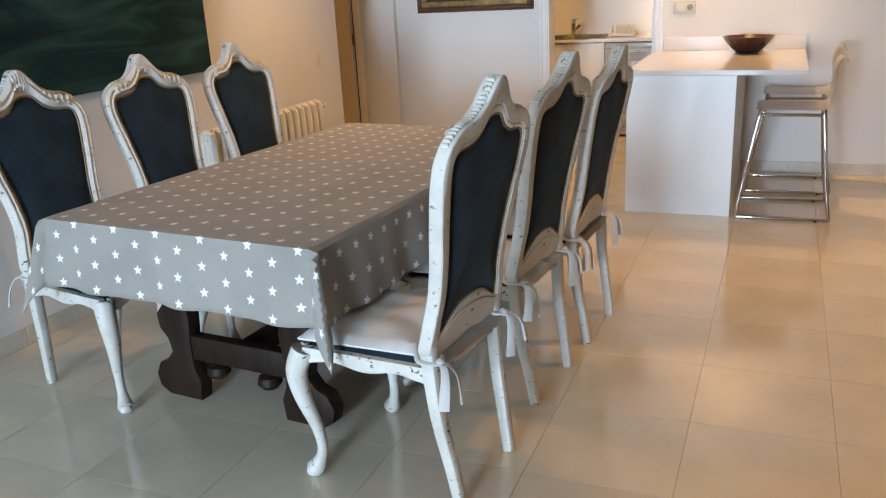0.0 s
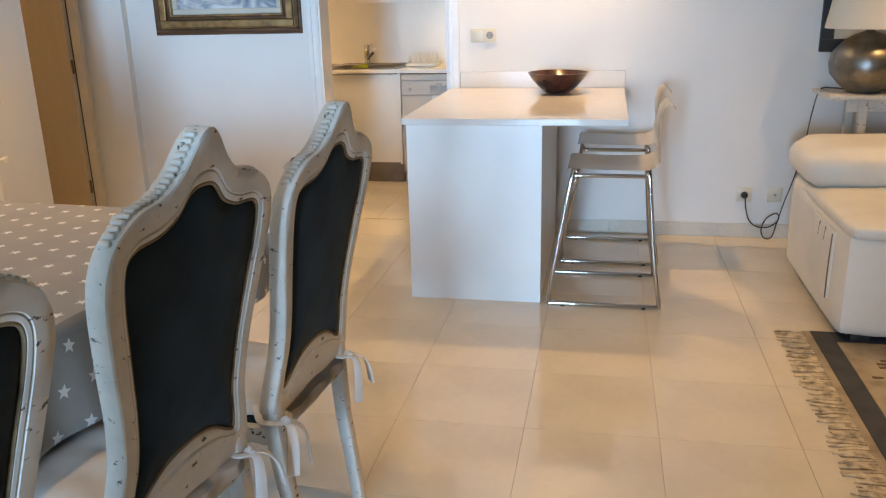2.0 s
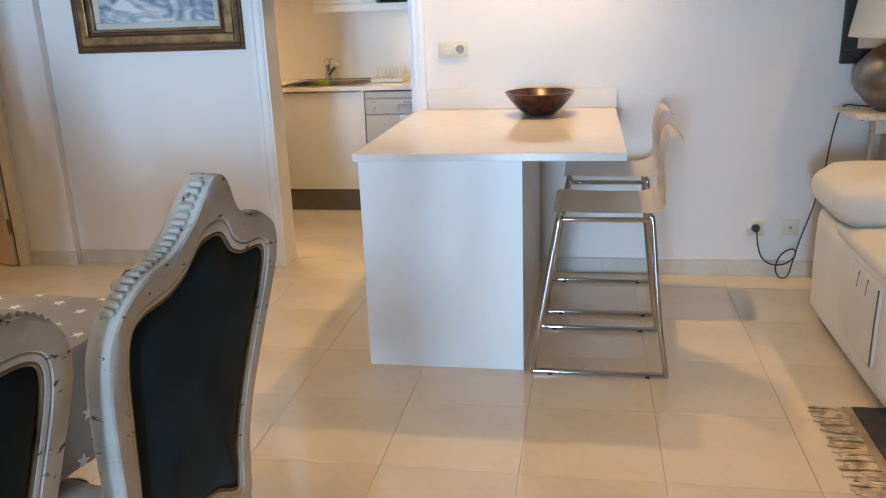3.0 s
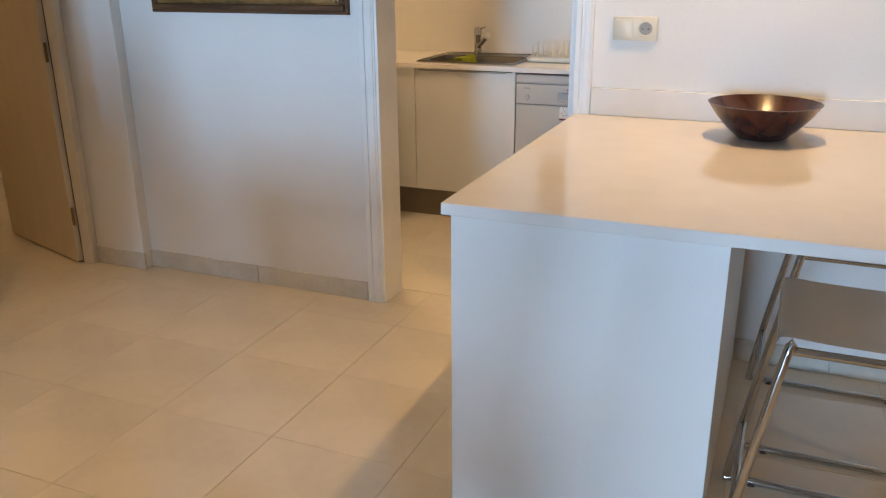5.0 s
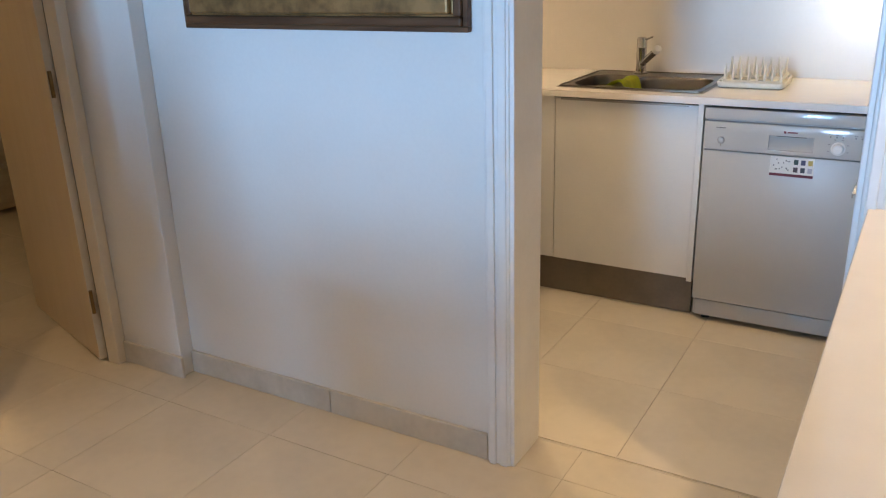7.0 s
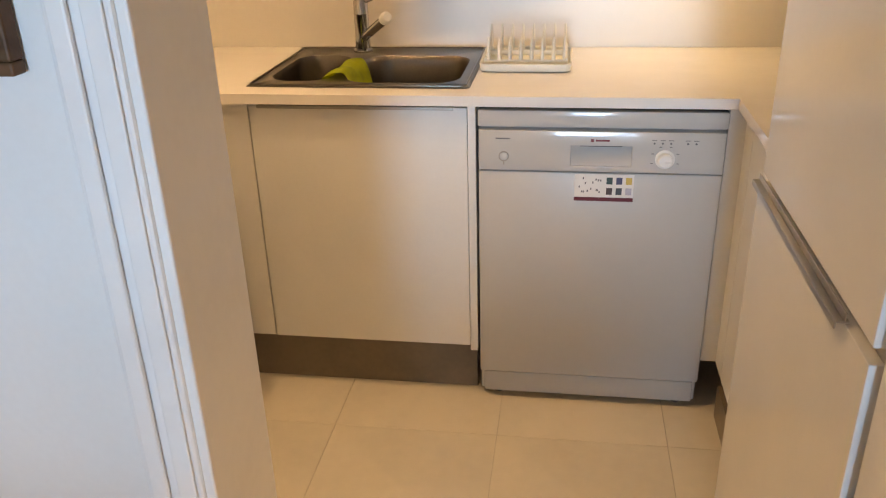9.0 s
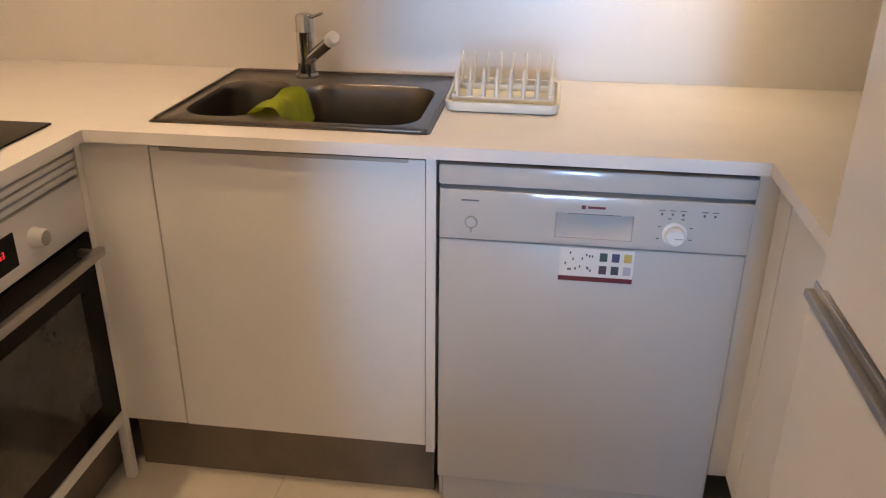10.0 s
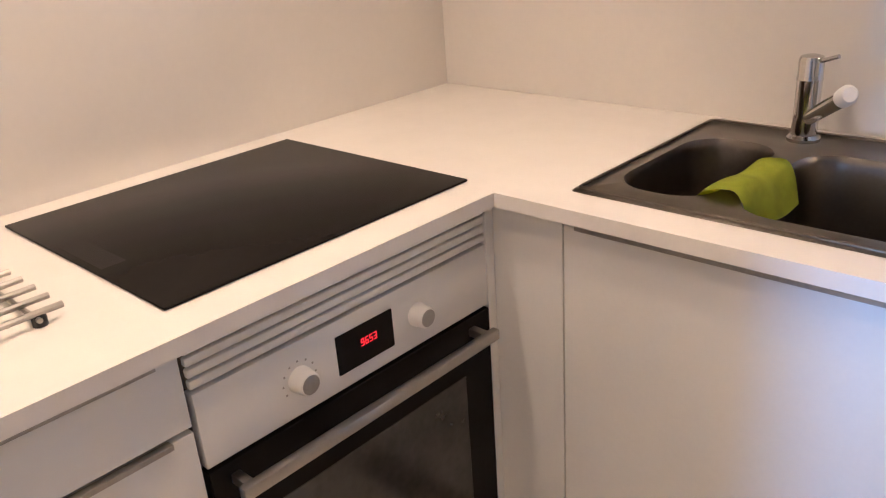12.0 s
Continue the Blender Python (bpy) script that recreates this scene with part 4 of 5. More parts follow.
def dish_rack():
    r = thing("dish_rack", "white plastic plate rack on the worktop", "dish rack", (-1.48, 8.06, CT1))
    x0, x1, y0, y1, z = -1.622, -1.368, 7.925, 8.135, CT1 + 0.001
    # one moulded tray: a flared rim, a sunken floor and two raised prong ridges
    bm = bmesh.new()
    rows = []
    for grow, h in ((-0.012, 0.0), (-0.004, 0.003), (0.0, 0.020), (-0.001, 0.023), (-0.007, 0.023), (-0.011, 0.013), (-0.020, 0.011)):
        rows.append([bm.verts.new((x, y, z + h + (0.010 * (y - y0) / (y1 - y0) if h > 0.01 else 0))) for x, y in rounded(x0 - grow, y0 - grow, x1 + grow, y1 + grow, 0.022 + grow * 0.5, 4)])
    for r0, r1 in zip(rows, rows[1:]):
        for i in range(len(r0)):
            bm.faces.new((r0[i], r0[(i + 1) % len(r0)], r1[(i + 1) % len(r0)], r1[i]))
    bm.faces.new(rows[0][::-1])
    bm.faces.new(rows[-1])
    part("tray", bm, M_RACK, r)
    for y, base, tall in ((y0 + 0.055, 0.026, 0.060), (y1 - 0.050, 0.032, 0.072)):
        part("prong_bar", box(x0 + 0.012, y - 0.009, z + 0.010, x1 - 0.012, y + 0.009, z + base, 0.004), M_RACK, r)
        for k in range(8):
            x = x0 + 0.022 + k * (x1 - x0 - 0.044) / 7
            part("prong", tube([(x, y, z + base - 0.004), (x, y + 0.003, z + base + tall * 0.6), (x, y + 0.008, z + base + tall)], [0.0062, 0.0050, 0.0030], 8, flat=1.3), M_RACK, r)
    for x in (x0 + 0.018, x1 - 0.018):
        part("side_rail", tube([(x, y0 + 0.03, z + 0.030), (x, y1 - 0.02, z + 0.040)], 0.005, 8), M_RACK, r)


dish_rack()


def dishwasher():
    d = thing("dishwasher", "white freestanding dishwasher, greyed for shade, with round dial and sticker", "dishwasher", (-1.28, 8.0, 0))
    x0, x1, y = -1.586, -0.978, 7.672
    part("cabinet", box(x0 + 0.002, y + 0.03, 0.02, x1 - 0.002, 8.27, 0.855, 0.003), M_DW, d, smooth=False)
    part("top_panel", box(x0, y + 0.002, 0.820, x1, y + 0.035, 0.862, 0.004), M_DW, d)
    cp = bmesh.new()
    # one moulded panel with an open grip slot
    zs, xs_ = (0.706, 0.722, 0.774, 0.812), (x0 + 0.002, -1.352, -1.203, x1 - 0.002)
    fronts = {}
    for a in range(4):
        for b in range(4):
            for k in range(2):
                fronts[a, b, k] = cp.verts.new((xs_[a], y + 0.04 * k, zs[b]))
    for a in range(3):
        for b in range(3):
            if (a, b) != (1, 1):
                for k in range(2):
                    cp.faces.new([fronts[p, q, k] for p, q in ((a, b), (a + 1, b), (a + 1, b + 1), (a, b + 1))])
    rim = [(0, 0), (1, 0), (2, 0), (3, 0), (3, 1), (3, 2), (3, 3), (2, 3), (1, 3), (0, 3), (0, 2), (0, 1)]
    for ring in (rim, [(1, 1), (2, 1), (2, 2), (1, 2)]):
        for p, q in zip(ring, ring[1:] + ring[:1]):
            cp.faces.new((fronts[(*p, 0)], fronts[(*q, 0)], fronts[(*q, 1)], fronts[(*p, 1)]))
    bmesh.ops.recalc_face_normals(cp, faces=cp.faces)
    bmesh.ops.bevel(cp, geom=[e for e in cp.edges if e.is_manifold and e.calc_face_angle() > 0.5 and max(v.co.y for v in e.verts) < y + 0.01], offset=0.003, segments=2, profile=0.5, affect="EDGES")
    panel = part("control_panel", cp, M_DW, d)
    # scooped grip
    bm = bmesh.new()
    rows = []
    for i in range(9):
        t = i / 8
        rows.append([bm.verts.new((-1.352 + 0.150 * k / 6, y + 0.003 + 0.026 * math.sin(t * 1.45) * (1 - (k / 3 - 1) ** 6 * 0.8), 0.720 + 0.056 * t)) for k in range(7)])
    for r0, r1 in zip(rows, rows[1:]):
        for j in range(6):
            bm.faces.new((r0[j], r0[j + 1], r1[j + 1], r1[j]))
    part("grip", bm, M_DW, panel)
    # dark bar stands in for the shade under the recess's upper edge
    part("grip_shade", box(-1.330, y + 0.006, 0.7712, -1.226, y + 0.030, 0.7735, 0.001), M_DARK, panel, "dark bar painting the shade at the grip's top", smooth=False)
    part("dial", merge(moved(lathe([(0.024, 0.0), (0.024, 0.004), (0.019, 0.006), (0.018, 0.020), (0.015, 0.023), (0.0, 0.023)], 28), pose(-1.122, y, 0.744, 90)), box(-1.124, y - 0.026, 0.740, -1.108, y - 0.022, 0.743, 0.001)), M_WHITEP, panel, "round programme dial")
    part("power_button", moved(lathe([(0.0110, 0.0), (0.0110, 0.002), (0.0095, 0.003), (0.0, 0.0035)], 24), pose(-1.520, y, 0.744, 90)), M_DW, panel)
    ring = tube([(-1.520 + 0.0122 * math.cos(k * math.pi / 14), y - 0.0006, 0.744 + 0.0122 * math.sin(k * math.pi / 14)) for k in range(28)], 0.0011, 6, True)
    box(-1.5215, y - 0.001, 0.722, -1.5185, y + 0.001, 0.730, 0, into=ring)
    part("power_symbol", ring, M_WELL, panel, "thin grey printed ring")
    bm = bmesh.new()
    for x in (-1.150, -1.130, -1.110, -1.070, -1.050):
        merge(bm, moved(lathe([(0.0026, 0), (0.0026, 0.0012), (0, 0.0012)], 8), pose(x, y, 0.784, 90)))
        box(x - 0.006, y - 0.0008, 0.791, x + 0.006, y + 0.001, 0.7925, 0, into=bm)
    for a in range(0, 6):
        t = radians(200 - a * 44)
        box(-1.122 + 0.033 * math.cos(t) - 0.003, y - 0.0008, 0.744 + 0.033 * math.sin(t) - 0.001, -1.122 + 0.033 * math.cos(t) + 0.003, y + 0.001, 0.744 + 0.033 * math.sin(t) + 0.001, 0, into=bm)
    part("indicator_marks", bm, M_INK, panel, "dark lamps and bars")
    bm = box(-1.304, y - 0.0006, 0.785, -1.296, y + 0.001, 0.793, 0)
    box(-1.292, y - 0.0006, 0.7865, -1.258, y + 0.001, 0.7915, 0, into=bm)
    part("maker_mark", bm, M_RED, panel, "small plain maker's mark")
    part("model_mark", box(-1.540, y - 0.0006, 0.789, -1.505, y + 0.001, 0.792, 0), M_INK, panel)
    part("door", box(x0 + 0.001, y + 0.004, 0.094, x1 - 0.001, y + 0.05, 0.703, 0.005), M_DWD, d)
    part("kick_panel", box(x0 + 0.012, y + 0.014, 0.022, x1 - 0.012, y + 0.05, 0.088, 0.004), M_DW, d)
    for x in (x0 + 0.05, x1 - 0.05):
        part("foot", lathe([(0.018, 0.0), (0.018, 0.006), (0.010, 0.010), (0.010, 0.03)], 12, (x, y + 0.06, 0)), M_DARK, d)
    st_ = thing("energy_sticker", "printed programme sticker with a dark red band", "sticker", (-1.265, y, 0.66))
    part("paper", box(-1.340, y + 0.0025, 0.628, -1.192, y + 0.0038, 0.700, 0), M_WHITEP, st_, smooth=False)
    part("red_band", box(-1.340, y + 0.0015, 0.628, -1.192, y + 0.0026, 0.638, 0), M_RED, st_, smooth=False)
    bm = bmesh.new()
    rr = random.Random(4)
    for k in range(14):
        x, z = -1.333 + 0.062 * rr.random(), 0.646 + 0.044 * rr.random()
        box(x, y + 0.0015, z, x + 0.003, y + 0.0027, z + 0.005, 0, into=bm)
    part("print_marks", bm, M_INK, st_, smooth=False)
    for k, c in enumerate(((0.05, 0.09, 0.08), (0.07, 0.08, 0.15), (0.60, 0.45, 0.12), (0.09, 0.06, 0.06), (0.06, 0.07, 0.08), (0.48, 0.46, 0.52))):
        x, z = -1.260 + 0.024 * (k % 3), (0.674 if k < 3 else 0.646)
        part("print_picture", box(x, y + 0.0015, z, x + 0.015, y + 0.0027, z + 0.018, 0), mat("print_ink", c, 0.5, bump=0), st_, smooth=False)

    for ob in (d, st_):
        ob.location.x -= 0.012


dishwasher()


def oven():
    o = thing("built_in_oven", "white built-in oven with black glass door and red clock", "oven", (-2.66, 7.39, 0))
    y0, y1 = 7.072, 7.669
    part("housing", box(-2.95, y0, 0.17, FX - 0.021, y1, 0.79, 0), M_DARK, o, smooth=False)
    fa = part("fascia", box(FX - 0.02, y0, 0.676, FX, y1, 0.796, 0.002), M_GLOSS, o)
    part("clock_window", box(FX - 0.002, 7.312, 0.703, FX + 0.0025, 7.430, 0.770, 0.001), M_BLACK, fa, "black clock display", smooth=False)
    # seven-segment digits
    seg = {"3": "abcdg", "6": "acdefg", "5": "acdfg", "9": "abcdfg"}
    bm = bmesh.new()
    for k, ch in enumerate("9653"):
        u, v = 7.360 + 0.0090 * k, 0.734
        for s in seg[ch]:
            a = {"a": (0, 0.0150, 0.008, 0.0015), "g": (0, 0.0073, 0.008, 0.0015), "d": (0, 0, 0.008, 0.0015), "f": (0, 0.0085, 0.0015, 0.007), "b": (0.0065, 0.0085, 0.0015, 0.007), "e": (0, 0.0008, 0.0015, 0.007), "c": (0.0065, 0.0008, 0.0015, 0.007)}[s]
            box(FX + 0.002, u + 0.75 * a[0], v + 0.75 * a[1], FX + 0.0032, u + 0.75 * (a[0] + a[2]), v + 0.75 * (a[1] + a[3]), 0, into=bm)
    part("clock_digits", bm, glow("red_led", (1.0, 0.03, 0.04), 1.3), fa, "glowing red digits", smooth=False)
    for y in (7.240, 7.487):
        kn = part("knob", moved(lathe([(0.021, 0.0), (0.021, 0.006), (0.0195, 0.009), (0.0185, 0.024), (0.0165, 0.027), (0.0150, 0.0265)], 28), pose(FX, y, 0.735, 0, 90, 0)), M_WHITEP, fa, "white control knob")
        part("knob_cap", moved(lathe([(0.0152, 0.0), (0.0152, 0.0272), (0.0140, 0.0280), (0.0, 0.0280)], 28), pose(FX, y, 0.735, 0, 90, 0)), M_STEEL, kn, "brushed steel cap")
    bm = bmesh.new()
    for k in range(9):
        t = radians(-30 + 30 * k)
        box(FX - 0.001, 7.240 + 0.030 * math.cos(t) - 0.0015, 0.735 + 0.030 * math.sin(t) - 0.0015, FX + 0.0006, 7.240 + 0.030 * math.cos(t) + 0.0015, 0.735 + 0.030 * math.sin(t) + 0.0015, 0, into=bm)
    part("dial_marks", bm, M_STEEL, fa, smooth=False)
    dr_ = part("oven_door", box(FX - 0.02, y0, 0.205, FX + 0.002, y1, 0.670, 0.002), M_BLACK, o, "black glass door", smooth=False)
    wm = mat("oven_window_glass", (0.045, 0.042, 0.038), 0.12, var=0.2, scale=5, bump=0)
    part("window", box(FX + 0.001, y0 + 0.075, 0.270, FX + 0.0035, y1 - 0.075, 0.560, 0.001), wm, dr_, "dim grey oven window", smooth=False)
    hb_ = box(FX + 0.034, 7.092, 0.632, FX + 0.050, 7.640, 0.653, 0.003)
    for y in (7.11, 7.618):
        box(FX + 0.001, y - 0.008, 0.635, FX + 0.036, y + 0.008, 0.651, 0.002, into=hb_)
    part("door_handle", hb_, M_STEEL, dr_, "brushed steel bar handle")
    part("base_strip", box(FX - 0.02, y0, 0.168, FX, y1, 0.200, 0.0015), M_LAM, o, smooth=False)
    g = thing("oven_vent", "white slatted vent grille above the oven", "vent", (FX, 7.39, 0.79))
    part("backing", box(FX - 0.02, y0, 0.800, FX - 0.012, y1, 0.870, 0), M_PLINTH, g, smooth=False)
    for k in range(4):
        z = 0.802 + 0.0172 * k
        part("slat", moved(box(-0.011, y0, 0, 0.0, y1, 0.0135, 0.003), pose(FX, 0, z)), M_WHITEP, g)


oven()
lf = thing("corner_post", "white corner filler post by the oven", "panel", (FX, 7.69, 0))
part("strip", box(FX - 0.02, 7.670, 0.0, FX + 0.002, 7.6905, 0.870, 0.001), M_LAM, lf, smooth=False)
part("plinth", box(FX - 0.075, 6.66, 0.0, FX - 0.06, 7.735, 0.160, 0.001), M_PLINTH, lf, "grey-brown plinth", smooth=False)

du = thing("drawer_unit", "white drawer cabinet with thin steel pulls", "cabinet", (-2.66, 6.87, 0))
part("body", box(-2.95, 6.66, 0.165, FX - 0.021, 7.066, 0.866, 0), M_LAM, du, smooth=False)
for z0, z1 in ((0.752, 0.862), (0.462, 0.744), (0.168, 0.454)):
    d = part("drawer_front", box(FX - 0.019, 6.664, z0, FX, 7.064, z1, 0.0015), M_LAM, du, smooth=False)
    edge_handle(d, 6.70, 7.030, FX, z1 + 0.001, "y")

hob = thing("ceramic_hob", "flush black ceramic hob in the worktop", "hob", (-2.68, 7.385, CT1))
part("hob_glass", moved(box(-0.262, -0.302, 0.0005, 0.262, 0.302, 0.0055, 0.002), pose(-2.670, 7.387, CT1)), M_BLACK, hob)
part("control_field", box(-2.74, 7.095, CT1 + 0.0053, -2.60, 7.135, CT1 + 0.0058, 0), M_BLACK, hob, smooth=False)

tr = thing("trivet", "steel bar trivet with black feet on the worktop", "trivet", (-2.62, 6.88, CT1))
for k in range(6):
    x = -2.725 + 0.043 * k
    part("bar", tube([(x, 6.76, CT1 + 0.018), (x, 7.000, CT1 + 0.018)], 0.0045, 8), M_STEEL, tr)
for y in (6.80, 6.965):
    part("cross_bar", tube([(-2.735, y, CT1 + 0.011), (-2.50, y, CT1 + 0.011)], 0.004, 8), M_STEEL, tr)
for x in (-2.725, -2.512):
    for y in (6.80, 6.968):
        part("foot", lathe([(0.010, 0.0), (0.010, 0.012), (0.007, 0.016)], 12, (x, y, CT1)), M_DARK, tr)

# tall glossy units on the right
tu = thing("tall_fridge_cabinet", "tall gloss white fridge cabinet with steel grip rail", "cabinet", (-0.7, 6.9, 0))
part("body", box(GX + 0.022, 6.60, 0.10, KX1 - 0.003, 7.250, 2.46, 0), M_LAM, tu, smooth=False)
up_ = part("upper_door", box(GX, 6.605, 0.862, GX + 0.02, 7.250, 2.455, 0.0015), M_GLOSS, tu, smooth=False)
lo_ = part("lower_door", box(GX, 6.605, 0.014, GX + 0.02, 7.270, 0.838, 0.0015), M_GLOSS, tu, smooth=False)
hr = box(GX - 0.014, 6.700, 0.842, GX + 0.004, 7.258, 0.8450, 0.001, 1)
box(GX - 0.016, 6.700, 0.833, GX - 0.0130, 7.258, 0.8450, 0.001, 1, into=hr)
box(GX - 0.004, 6.700, 0.845, GX - 0.001, 7.258, 0.858, 0.001, 1, into=hr)
part("grip_rail", hr, M_STEEL, lo_, "brushed steel grip rail", smooth=False)
part("plinth", box(GX + 0.06, 6.60, 0.0, GX + 0.075, 7.66, 0.10, 0.001), M_PLINTH, tu, smooth=False)
cu = thing("corner_cabinet", "white corner base cabinet beside the dishwasher", "cabinet", (-0.8, 7.45, 0))
part("body", box(-0.926, 7.274, 0.165, KX1 - 0.003, 7.66, 0.865, 0), M_LAM, cu, smooth=False)
part("cabinet_door", box(-0.948, 7.275, 0.158, -0.930, 7.600, 0.866, 0.0015), M_LAM, cu, smooth=False)
part("filler", box(-0.948, 7.604, 0.158, -0.930, 7.688, 0.866, 0.0015), M_LAM, cu, smooth=False)
part("filler", box(-0.9885, 7.6895, 0.158, -0.930, 7.705, 0.866, 0.0015), M_LAM, cu, smooth=False)
part("end_panel", box(-0.972, 7.707, 0.155, -0.950, 8.28, 0.868, 0.0015), M_LAM, cu, smooth=False)

# wall cabinet over the back run, with a dark oven niche
wc = thing("wall_cabinet", "white wall cabinet above the worktop", "cabinet", (-1.5, 8.2, 1.4))
part("body", box(-2.02, 8.03, 1.43, -1.56, KY - 0.003, 2.20, 0.001), M_LAM, wc, smooth=False)
part("cabinet_door", box(-2.02, 8.008, 1.455, -1.563, 8.028, 2.20, 0.0015), M_LAM, wc, smooth=False)
part("pelmet", box(-2.02, 8.005, 1.395, -0.99, 8.024, 1.448, 0.0015), M_LAM, wc, smooth=False)
mw = thing("microwave", "black microwave oven in the wall cabinet", "microwave", (-1.25, 8.2, 1.45))
part("shelf", box(-1.553, 8.03, 1.425, -0.99, KY - 0.003, 1.447, 0.001), M_LAM, wc, smooth=False)
part("casing", box(-1.54, 8.035, 1.449, -1.01, KY - 0.02, 1.76, 0.004), M_DARK, mw)
part("door_glass", box(-1.53, 8.022, 1.46, -1.16, 8.034, 1.75, 0.003), M_BLACK, mw)
part("top_box", box(-1.553, 8.03, 1.80, -0.99, KY - 0.003, 2.20, 0.001), M_LAM, wc, smooth=False)

# ---- bar wall: switch and socket ----
t, b = wall_plate("switch_and_socket", "cream double plate with a rocker switch and socket", FW, -0.762, 1.205, "y", 0.155, 0.082, "socket")
part("rocker", moved(box(-0.068, -0.014, -0.031, -0.006, -0.009, 0.031, 0.002), b), M_PLATE, t)


def socket_face(t, b, x):
    part("socket_ring", moved(lathe([(0.030, 0.0), (0.030, 0.004), (0.024, 0.005), (0.021, 0.001), (0.0, 0.001)], 28), b @ pose(x, -0.009, 0, 90)), M_PLATE, t)
    part("socket_well", moved(lathe([(0.0215, 0.0), (0.0215, 0.0006), (0.0, 0.0006)], 24), b @ pose(x, -0.0101, 0, 90)), M_WELL, t, "greyed socket well")
    for dx in (-0.0095, 0.0095):
        part("pin_hole", moved(lathe([(0.0028, 0.0), (0.0028, 0.0012), (0.0, 0.0012)], 8), b @ pose(x + dx, -0.0106, 0, 90)), M_DARK, t)


socket_face(t, b, 0.037)
t, b = wall_plate("wall_socket", "cream wall socket with a black plug in it", FW, 0.80, 0.262, "y", 0.085, 0.085, "socket")
socket_face(t, b, 0)
t, b = wall_plate("aerial_socket", "cream aerial socket above the skirting", FW, 0.972, 0.265, "y", 0.085, 0.085, "socket")
part("aerial_jack", moved(lathe([(0.008, 0.0), (0.008, 0.006), (0.004, 0.006), (0.0, 0.006)], 14), b @ pose(0, -0.009, 0, 90)), M_STEEL, t)
cb = thing("lamp_cable", "black lamp cable looped down to the socket", "cable", (0.95, 6.38, 0))
part("plug", moved(lathe([(0.018, 0.0), (0.019, 0.012), (0.015, 0.030), (0.006, 0.036)], 18), pose(0.80, FW - 0.012, 0.262, 90)), M_DARK, cb)
part("wire", tube(smooth_path([(0.80, 6.375, 0.262), (0.805, 6.36, 0.20), (0.83, 6.375, 0.12), (0.88, 6.385, 0.075), (0.95, 6.385, 0.075), (1.00, 6.385, 0.12), (0.985, 6.38, 0.16), (0.93, 6.375, 0.13), (0.905, 6.37, 0.06), (0.925, 6.36, 0.012), (0.965, 6.36, 0.02), (0.99, 6.375, 0.10), (1.02, 6.385, 0.22), (1.06, 6.39, 0.36), (1.10, 6.39, 0.55), (1.12, 6.385, 0.74), (1.145, 6.36, 0.885), (1.19, 6.28, 0.905), (1.25, 6.22, 0.905)], 6), 0.0035, 8), M_DARK, cb)


# ---- sofa corner ----
def soft_box(x0, y0, z0, x1, y1, z1, r, puff=0.0, seed=0, n=14):
    """An upholstered block with well-rounded edges, puffed faces and slight creases."""
    bm = bmesh.new()
    bmesh.ops.create_cube(bm, size=2.0)
    bmesh.ops.subdivide_edges(bm, edges=bm.edges[:], cuts=n, use_grid_fill=True)
    c = Vector(((x0 + x1) / 2, (y0 + y1) / 2, (z0 + z1) / 2))
    h = Vector(((x1 - x0) / 2, (y1 - y0) / 2, (z1 - z0) / 2))
    for v in bm.verts:
        p = Vector([v.co[i] * h[i] for i in range(3)])
        core = Vector([max(-(h[i] - r), min(h[i] - r, p[i])) for i in range(3)])
        d = p - core
        if d.length > 1e-6:
            p = core + d.normalized() * min(r, max(abs(q) for q in d))
        u = [1 - v.co[i] ** 2 for i in range(3)]
        for i in range(3):
            if abs(v.co[i]) > 0.99:
                j, k = (i + 1) % 3, (i + 2) % 3
                p[i] += math.copysign(puff * (u[j] * u[k]) ** 0.5, v.co[i])
        q = c + p
        v.co = q + Vector((0, 0, 1)) * 0.004 * noise.noise(q * 7 + Vector((seed, 0, 0)))
    return bm


def sofa():
    s = thing("sofa", "white leather sofa with thick bolster back", "sofa", (2.0, 5.35, 0))
    part("base", soft_box(0.945, 4.80, 0.035, 3.10, 5.90, 0.495, 0.045, 0.012, 1), M_LEATHER, s)
    part("seat_cushion", soft_box(0.955, 4.79, 0.455, 2.02, 5.62, 0.528, 0.034, 0.014, 2), M_LEATHER, s)
    part("seat_cushion", soft_box(2.025, 4.79, 0.455, 3.09, 5.62, 0.528, 0.034, 0.014, 3), M_LEATHER, s)
    part("bolster", soft_box(0.930, 5.44, 0.505, 2.01, 5.98, 0.705, 0.095, 0.018, 4), M_LEATHER, s)
    part("bolster", soft_box(2.015, 5.44, 0.505, 3.10, 5.98, 0.705, 0.095, 0.018, 5), M_LEATHER, s)
    part("back", soft_box(0.955, 5.58, 0.325, 3.09, 5.91, 0.52, 0.05, 0.0, 6), M_LEATHER, s)
    # side pocket with two stitched slits
    pk = part("side_pocket", soft_box(0.926, 4.96, 0.15, 0.946, 5.30, 0.455, 0.009, 0.004, 7, 8), M_LEATHER, s)
    for y in (5.07, 5.17):
        part("pocket_slit", tube([(0.925, y, 0.445), (0.923, y + 0.01, 0.38)], 0.0020, 6), M_SEAM, pk, "dark stitched slit")
    part("pocket_seam", tube(smooth_path([(0.924, 4.955, 0.445), (0.922, 4.957, 0.30), (0.925, 4.965, 0.155)], 4), 0.0028, 6), M_SEAM, pk, "dark open edge of the pocket")
    for x in (1.05, 3.0):
        for y in (4.88, 5.78):
            part("foot", box(x - 0.04, y - 0.04, 0.0, x + 0.04, y + 0.04, 0.04, 0.004), M_DARK, s)


sofa()


